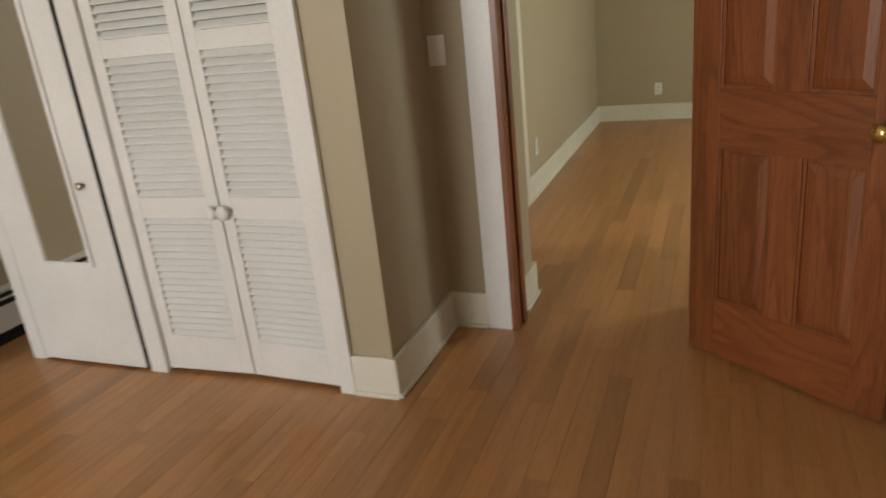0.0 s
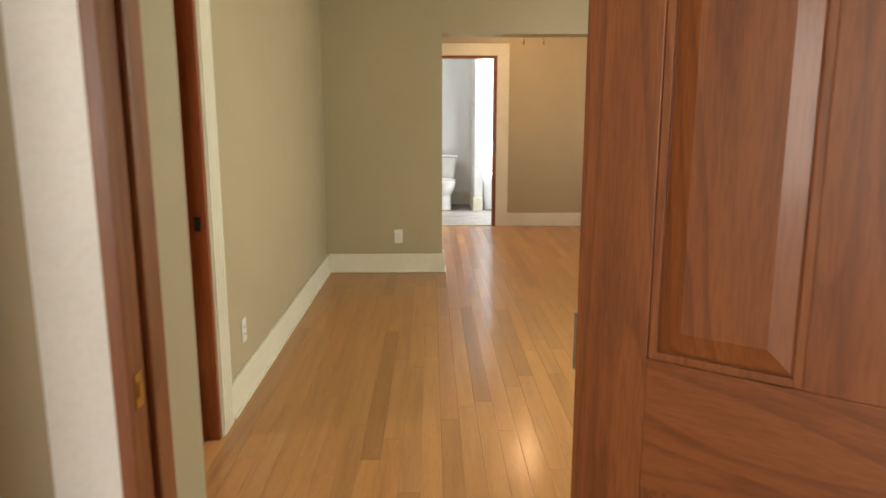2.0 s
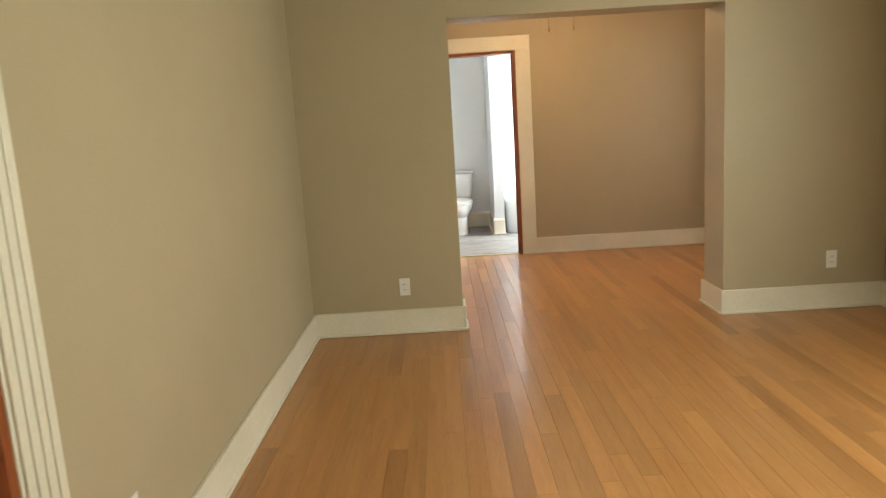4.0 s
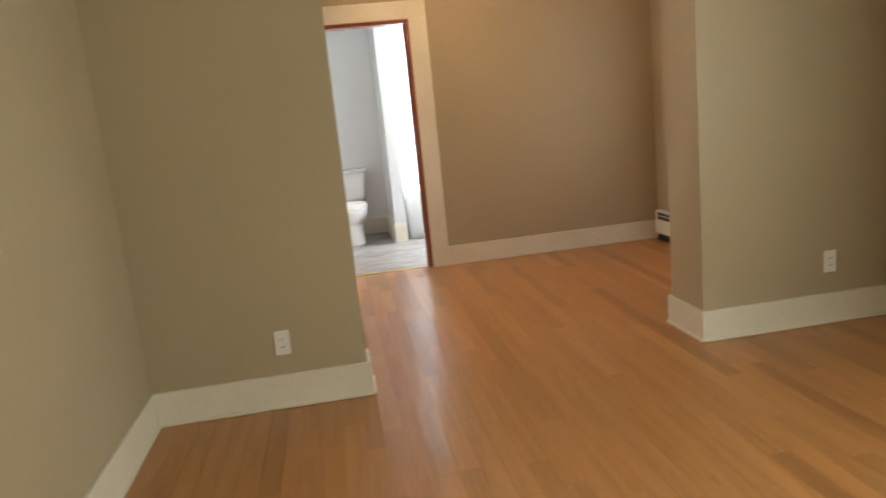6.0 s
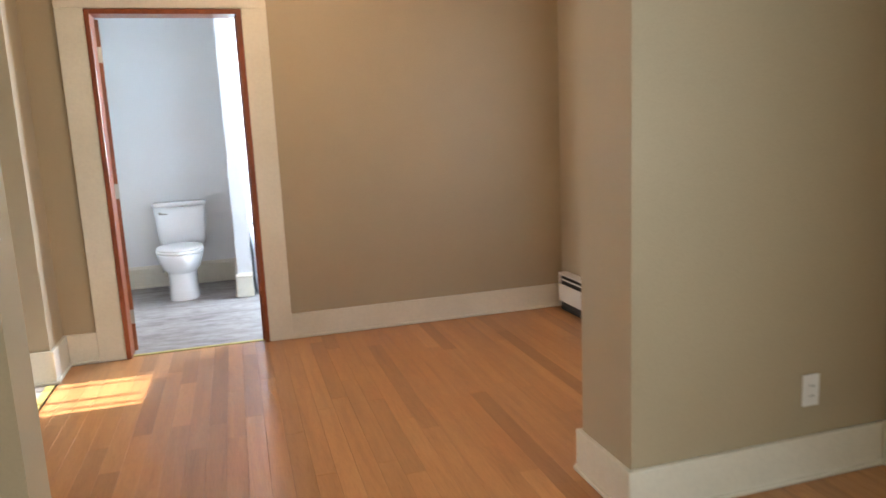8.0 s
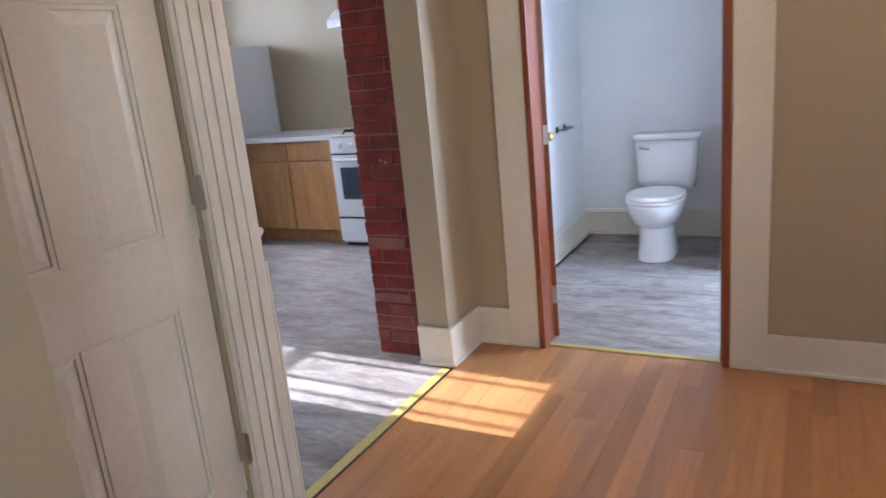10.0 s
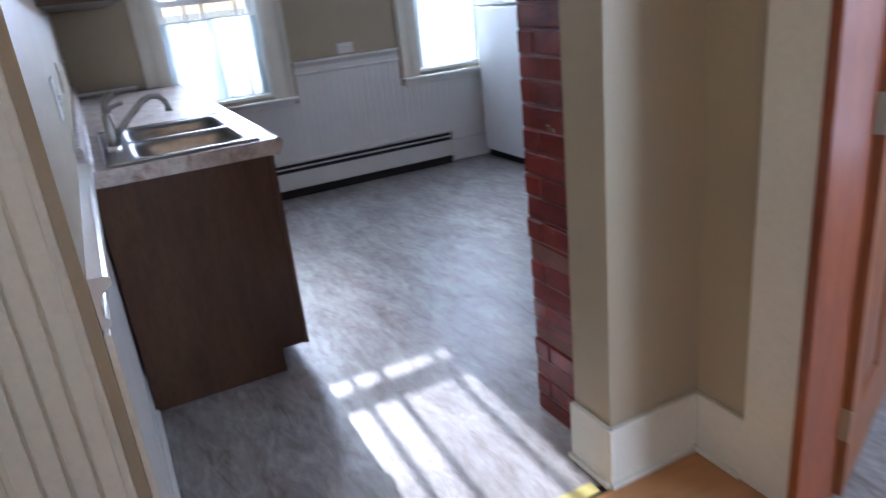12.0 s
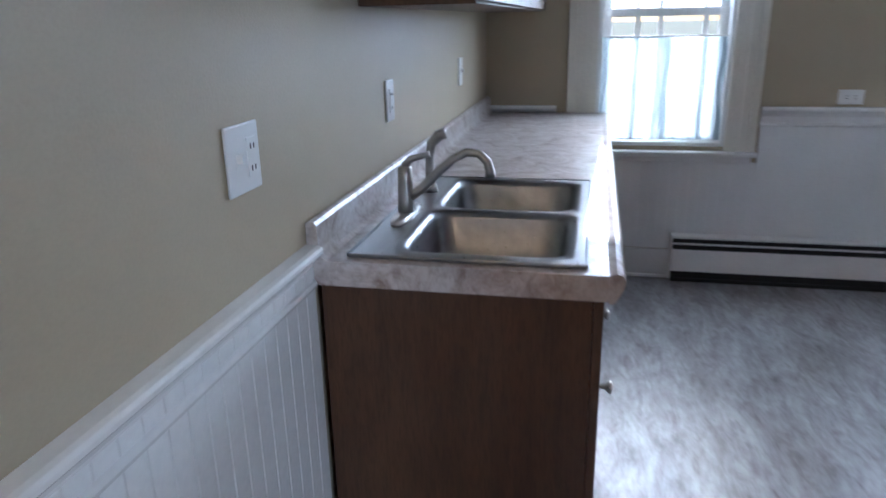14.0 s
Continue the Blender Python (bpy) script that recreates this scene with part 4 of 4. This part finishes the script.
part_at(sink, boxes("rim", STEEL, [(SX0, SX1, SY0, B0, 0.9155, 0.9215), (SX0, SX1, B1, SY1, 0.9155, 0.9215), (SX0, bowls[0][0], B0, B1, 0.9155, 0.9215), (bowls[0][1], bowls[1][0], B0, B1, 0.9155, 0.9215), (bowls[1][1], SX1, B0, B1, 0.9155, 0.9215)], None))
bm = bmesh.new()
for e in ((SX0, SX1, SY0 - 0.004, SY0 + 0.003), (SX0, SX1, SY1 - 0.003, SY1 + 0.004), (SX0 - 0.004, SX0 + 0.003, SY0, SY1), (SX1 - 0.003, SX1 + 0.004, SY0, SY1)):
    box(bm, *e, 0.9152, 0.9245)
part_at(sink, finish("edge", bm, STEEL, None, 0.003))
for a, b in bowls:
    cx, cy, rx, ry = (a + b) / 2, (B0 + B1) / 2, (b - a) / 2, (B1 - B0) / 2
    bm = bmesh.new()
    ring_loft(bm, [oval(cx, cy, rx + 0.012, ry + 0.012, 0.9222, 14, 48), oval(cx, cy, rx - 0.004, ry - 0.004, 0.9212, 8, 48), oval(cx, cy, rx - 0.012, ry - 0.012, 0.905, 7, 48), oval(cx, cy, rx - 0.025, ry - 0.025, 0.79, 6, 48), oval(cx, cy, rx - 0.06, ry - 0.06, 0.765, 5, 48), oval(cx, cy, 0.045, 0.045, 0.76, 2, 48), oval(cx, cy, 0.035, 0.035, 0.75, 2, 48)], False, True)
    part_at(sink, finish("bowl", bm, STEEL, None, 0, True))

faucet = thing("faucet", pose(-1.985, 9.745, 0.9216), "satin nickel single-lever faucet with curved spout", "faucet")
bm = bmesh.new()
ring_loft(bm, [oval(0, 0, 0.125, 0.028, 0.0, 2.6), oval(0, 0, 0.125, 0.028, 0.008, 2.6), oval(0, 0, 0.115, 0.022, 0.014, 2.6)])
finish("base", bm, NICKEL, faucet, 0, True)
bm = bmesh.new()
tube(bm, [(0, 0, 0.012), (0, 0, 0.05), (0, 0, 0.11), (0, 0, 0.145), (0, 0, 0.152)], [0.026, 0.024, 0.022, 0.021, 0.012], 16)
finish("body", bm, NICKEL, faucet, 0, True)
bm = bmesh.new()
sp = [(0, 0.012, 0.055), (0, 0.05, 0.085), (0, 0.10, 0.135), (0, 0.145, 0.175), (0, 0.185, 0.195), (0, 0.22, 0.192), (0, 0.245, 0.168), (0, 0.252, 0.14), (0, 0.252, 0.122)]
tube(bm, sp, [0.014, 0.014, 0.0135, 0.013, 0.013, 0.013, 0.0135, 0.014, 0.0155], 14)
finish("spout", bm, NICKEL, faucet, 0, True)
bm = bmesh.new()
tube(bm, [(0, 0, 0.15), (0.0, 0.02, 0.172), (0.0, 0.055, 0.182), (0.0, 0.075, 0.187)], [0.013, 0.011, 0.009, 0.010], 10)
finish("lever", bm, NICKEL, faucet, 0, True)
faucet.scale = (0.86, 0.86, 0.86)
sprayer = thing("side_sprayer", pose(-2.26, 9.745, 0.9216), "satin nickel side sprayer beside the faucet", "sprayer")
bm = bmesh.new()
tube(bm, [(0, 0, 0.0), (0, 0, 0.02), (0, 0, 0.03), (0, 0, 0.10), (0, 0.008, 0.14), (0, 0.03, 0.165), (0, 0.05, 0.17)], [0.024, 0.02, 0.014, 0.012, 0.014, 0.017, 0.015], 12)
finish("head", bm, NICKEL, sprayer, 0, True)

upper = thing("wall_cabinet", pose(-2.05, 9.622, 1.435), "dark walnut laminate wall cabinet above the counter", "cabinet")
boxes("body", CABW, [(-2.1, 0, 0, 0.295, 0, 0.76)], upper, 0.002)
x = -0.002
while x > -2.0:
    d = boxes("door", CABW, [(x - 0.412, x - 0.004, 0.296, 0.315, 0.006, 0.75)], upper, 0.004)
    lathe("handle", NICKEL, [(0.006, 0), (0.006, 0.014), (0.014, 0.02), (0.014, 0.027), (0.006, 0.03)], d, pose(x - 0.05, 0.315, 0.05, -90, 0, 0))
    x -= 0.416

# ---- kitchen: stove wall ----
fridge = thing("refrigerator", pose(-3.75, 12.52, 0), "white top-freezer refrigerator by the window", "refrigerator")
boxes("body", ENAMEL, [(-0.37, 0.37, 0.065, 0.75, 0.03, 1.70)], fridge, 0.01)
boxes("door", ENAMEL, [(-0.37, 0.37, 0.0, 0.06, 0.06, 1.17)], fridge, 0.012)
boxes("freezer_door", ENAMEL, [(-0.37, 0.37, 0.0, 0.06, 1.182, 1.70)], fridge, 0.012)
boxes("grille", DARK, [(-0.35, 0.35, 0.03, 0.08, 0.005, 0.055)], fridge)
for z0, z1 in ((0.78, 1.15), (1.20, 1.45)):
    bm = bmesh.new()
    tube(bm, [(0.30, 0.0, z0), (0.30, -0.035, z0 + 0.03), (0.30, -0.035, z1 - 0.03), (0.30, 0.0, z1)], 0.011, 8)
    finish("handle", bm, ENAMEL, fridge, 0, True)

low = thing("oak_base_cabinet", pose(-2.80, 12.70, 0), "honey oak base cabinet with a white counter", "cabinet")
boxes("body", OAK_CAB, [(-0.56, 0.40, 0.02, 0.595, 0.10, 0.875), (-0.56, 0.40, 0.07, 0.595, 0.001, 0.0995)], low, 0.002)
for x0 in (-0.555, -0.075):
    boxes("door", OAK_CAB, [(x0, x0 + 0.47, 0.0, 0.019, 0.12, 0.70)], low, 0.005)
    boxes("drawer", OAK_CAB, [(x0, x0 + 0.47, 0.0, 0.019, 0.72, 0.86)], low, 0.005)
boxes("top", ENAMEL, [(-0.565, 0.41, -0.02, 0.597, 0.877, 0.915)], low, 0.005)

stove = thing("gas_stove", pose(-2.0, 12.64, 0), "white gas stove with black grates and oven window", "stove")
boxes("body", ENAMEL, [(-0.38, 0.38, 0.03, 0.64, 0.03, 0.90)], stove, 0.006)
boxes("foot", DARK, [(-0.36, 0.36, 0.05, 0.60, 0.001, 0.028)], stove)
boxes("drawer", ENAMEL, [(-0.375, 0.375, 0.0, 0.028, 0.05, 0.235)], stove, 0.006)
# near-black strips paint the shade above and below the oven door
boxes("gap_shade", DARK, [(-0.375, 0.375, 0.012, 0.029, 0.236, 0.252)], stove)
boxes("gap_shade", DARK, [(-0.375, 0.375, 0.012, 0.029, 0.758, 0.770)], stove)
od = boxes("oven_door", ENAMEL, [(-0.375, 0.375, 0.0, 0.028, 0.253, 0.757)], stove, 0.006)
boxes("oven_window", BLACKGL, [(-0.30, 0.12, -0.004, -0.0005, 0.40, 0.66)], od, 0.001)
bm = bmesh.new()
tube(bm, [(-0.33, 0.0, 0.725), (-0.33, -0.04, 0.725), (0.33, -0.04, 0.725), (0.33, 0.0, 0.725)], 0.011, 8)
finish("handle", bm, ENAMEL, od, 0, True)
boxes("control_panel", ENAMEL, [(-0.378, 0.378, 0.0, 0.028, 0.771, 0.895)], stove, 0.008)
for x in (-0.28, -0.16, 0.16, 0.28):
    lathe("knob", ENAMEL, [(0.022, 0.0), (0.021, 0.018), (0.015, 0.024)], stove, pose(x, 0.0, 0.835, 90, 0, 0))
boxes("cooktop", ENAMEL, [(-0.38, 0.38, 0.0, 0.60, 0.9015, 0.915)], stove, 0.006)
bm = bmesh.new()
for cx in (-0.19, 0.19):
    for cy in (0.16, 0.42):
        for a in range(4):
            c, s = math.cos(a * math.pi / 2 + 0.78), math.sin(a * math.pi / 2 + 0.78)
            tube(bm, [(cx + 0.13 * c, cy + 0.13 * s, 0.916), (cx + 0.11 * c, cy + 0.11 * s, 0.945), (cx + 0.03 * c, cy + 0.03 * s, 0.945)], 0.007, 6)
        tube(bm, [(cx + 0.11 * math.cos(q * 0.4488), cy + 0.11 * math.sin(q * 0.4488), 0.938) for q in range(15)], 0.006, 6)
        tube(bm, [(cx, cy, 0.916), (cx, cy, 0.93)], 0.04, 12)
finish("grate", bm, BRONZE, stove, 0, True)
boxes("backguard", ENAMEL, [(-0.38, 0.38, 0.60, 0.65, 0.915, 1.21)], stove, 0.012)
boxes("backguard_slot", DARK, [(-0.36, 0.36, 0.594, 0.5995, 1.02, 1.032)], stove)

hood = thing("range_hood", pose(-2.0, 13.30, 1.74), "white range hood below the wall cabinet", "hood")
bm = bmesh.new()
prof = [(-0.001, 0.0), (-0.001, 0.14), (-0.36, 0.14), (-0.48, 0.06), (-0.48, 0.0)]
ring_loft(bm, [[(-0.38, y, z) for y, z in prof], [(0.38, y, z) for y, z in prof]])
finish("canopy", bm, ENAMEL, hood, 0.006)
boxes("vent", DARK, [(0.05, 0.25, -0.4815, -0.4795, 0.02, 0.035)], hood)
over = thing("oak_wall_cabinet", pose(-2.0, 13.30, 1.882), "honey oak wall cabinet above the range hood", "cabinet")
boxes("body", OAK_CAB, [(-0.38, 0.38, -0.30, -0.001, 0, 0.40)], over, 0.002)
for x0 in (-0.375, 0.005):
    boxes("door", OAK_CAB, [(x0, x0 + 0.37, -0.319, -0.301, 0.006, 0.394), (x0 + 0.06, x0 + 0.31, -0.324, -0.3195, 0.07, 0.33)], over, 0.004)


# ---- chimney of painted bricks ----
CX0, CX1, CY0, CY1 = -0.850, -0.582, 10.80, 11.85
chimney = thing("chimney", pose((CX0 + CX1) / 2, (CY0 + CY1) / 2, 0), "dark red glossy painted brick chimney", "chimney")
chimney["kind"] = "structure"
part_at(chimney, boxes("core", MORTAR, [(CX0 + 0.004, CX1, CY0 + 0.004, CY1, 0.0, Z1)], None))


def brick_mesh(l, seed):
    rnd = random.Random(seed)
    bm = bmesh.new()
    box(bm, -l / 2, l / 2, -0.05, 0.05, -0.0315, 0.0315)
    bmesh.ops.bevel(bm, geom=bm.edges[:], offset=0.004, segments=1, affect="EDGES")
    for v in bm.verts:
        v.co += Vector((rnd.uniform(-1, 1), rnd.uniform(-1, 1), rnd.uniform(-1, 1))) * 0.0022
    me = bpy.data.meshes.new("brick")
    bm.to_mesh(me)
    bm.free()
    me.materials.append(BRICK)
    return me


full = [brick_mesh(0.204, s) for s in range(4)]
half = [brick_mesh(0.076, s + 9) for s in range(3)]
CHI = chimney.matrix_world.inverted()
rnd = random.Random(5)


def brick(me, m):
    ob = new("brick", me)
    ob.parent = chimney
    ob.matrix_parent_inverse = CHI
    ob.matrix_basis = m


rows = int(Z1 / 0.0685)
for r in range(rows):
    z = 0.034 + r * 0.0685
    jog = rnd.uniform(-0.004, 0.004)
    if r % 2 == 0:
        brick(rnd.choice(full), pose(CX0 + 0.10, CY0 + 0.05 + jog, z))
        brick(rnd.choice(half), pose(CX0 + 0.244, CY0 + 0.05 + jog, z))
        start = CY0 + 0.21
    else:
        brick(rnd.choice(half), pose(CX0 + 0.037, CY0 + 0.05 + jog, z))
        brick(rnd.choice(full), pose(CX0 + 0.181, CY0 + 0.05 + jog, z))
        start = CY0 + 0.315
    y = start
    while y + 0.10 < CY1 - 0.05:
        brick(rnd.choice(full), pose(CX0 + 0.05 + rnd.uniform(-0.004, 0.004), y, z, 0, 0, 90))
        y += 0.21


# ---- oak strip floor, laid last ----
oak_floor = thing("floor_oak", pose(0, 0, 0), "honey oak strip floor with a satin finish", "", "", "structure")
PW = 0.083
rnd = random.Random(11)


def plank_mesh(l):
    bm = bmesh.new()
    g = 0.00025
    a, b = PW / 2 - g, l / 2 - g
    ring_loft(bm, [[(-a, -b, -0.02), (a, -b, -0.02), (a, b, -0.02), (-a, b, -0.02)], [(-a, -b, -0.0006), (a, -b, -0.0006), (a, b, -0.0006), (-a, b, -0.0006)],
                   [(-a + 0.0006, -b + 0.0006, 0), (a - 0.0006, -b + 0.0006, 0), (a - 0.0006, b - 0.0006, 0), (-a + 0.0006, b - 0.0006, 0)]], True, True)
    bmesh.ops.recalc_face_normals(bm, faces=bm.faces)
    me = bpy.data.meshes.new("plank")
    bm.to_mesh(me)
    bm.free()
    me.materials.append(OAK_FLOOR)
    return me


LENGTHS = [0.6, 0.8, 1.0, 1.3, 1.7]
plank_of = {l: plank_mesh(l) for l in LENGTHS}
near, verts, faces = 0, [], []
columns = int((2.95 + 4.3) / PW) + 1
for c in range(columns):
    x = -4.3 + (c + 0.5) * PW
    y = -1.7 - rnd.uniform(0, 1.2)
    while y < 11.1:
        l = rnd.choice(LENGTHS)
        yc = y + l / 2
        y += l
        x_lo, x_hi = x - PW / 2, x + PW / 2
        if x_hi < -3.06 and not 3.8 < yc < 8.2:
            continue
        if yc + l / 2 > 8.62 and (x_lo < -0.46):
            # cut at the wall of the kitchen
            top = 8.62
        else:
            top = 11.09
        if yc - l / 2 > top:
            continue
        y0, y1 = max(yc - l / 2, -1.62), min(yc + l / 2, top)
        whole = y1 - y0 > l - 0.001
        if whole and near < 295 and -0.9 < x < 1.9 and 2.9 < yc < 11.0:
            ob = new("plank", plank_of[l])
            ob.parent = oak_floor
            ob.location = (x, yc, 0)
            near += 1
        elif y1 - y0 > 0.02:
            g, b = 0.00025, len(verts)
            for z, i in ((-0.02, 0), (-0.0006, 0), (0.0, 0.0006)):
                verts += [(x_lo + g + i, y0 + g + i, z), (x_hi - g - i, y0 + g + i, z), (x_hi - g - i, y1 - g - i, z), (x_lo + g + i, y1 - g - i, z)]
            for k in (0, 4):
                for j in range(4):
                    faces.append((b + k + j, b + k + (j + 1) % 4, b + k + 4 + (j + 1) % 4, b + k + 4 + j))
            faces.append((b + 8, b + 9, b + 10, b + 11))
me = bpy.data.meshes.new("planks")
me.from_pydata(verts, [], faces)
me.materials.append(OAK_FLOOR)
rest = new("planks", me)
rest.parent = oak_floor
tagged(rest, "", "", "", "stuff")
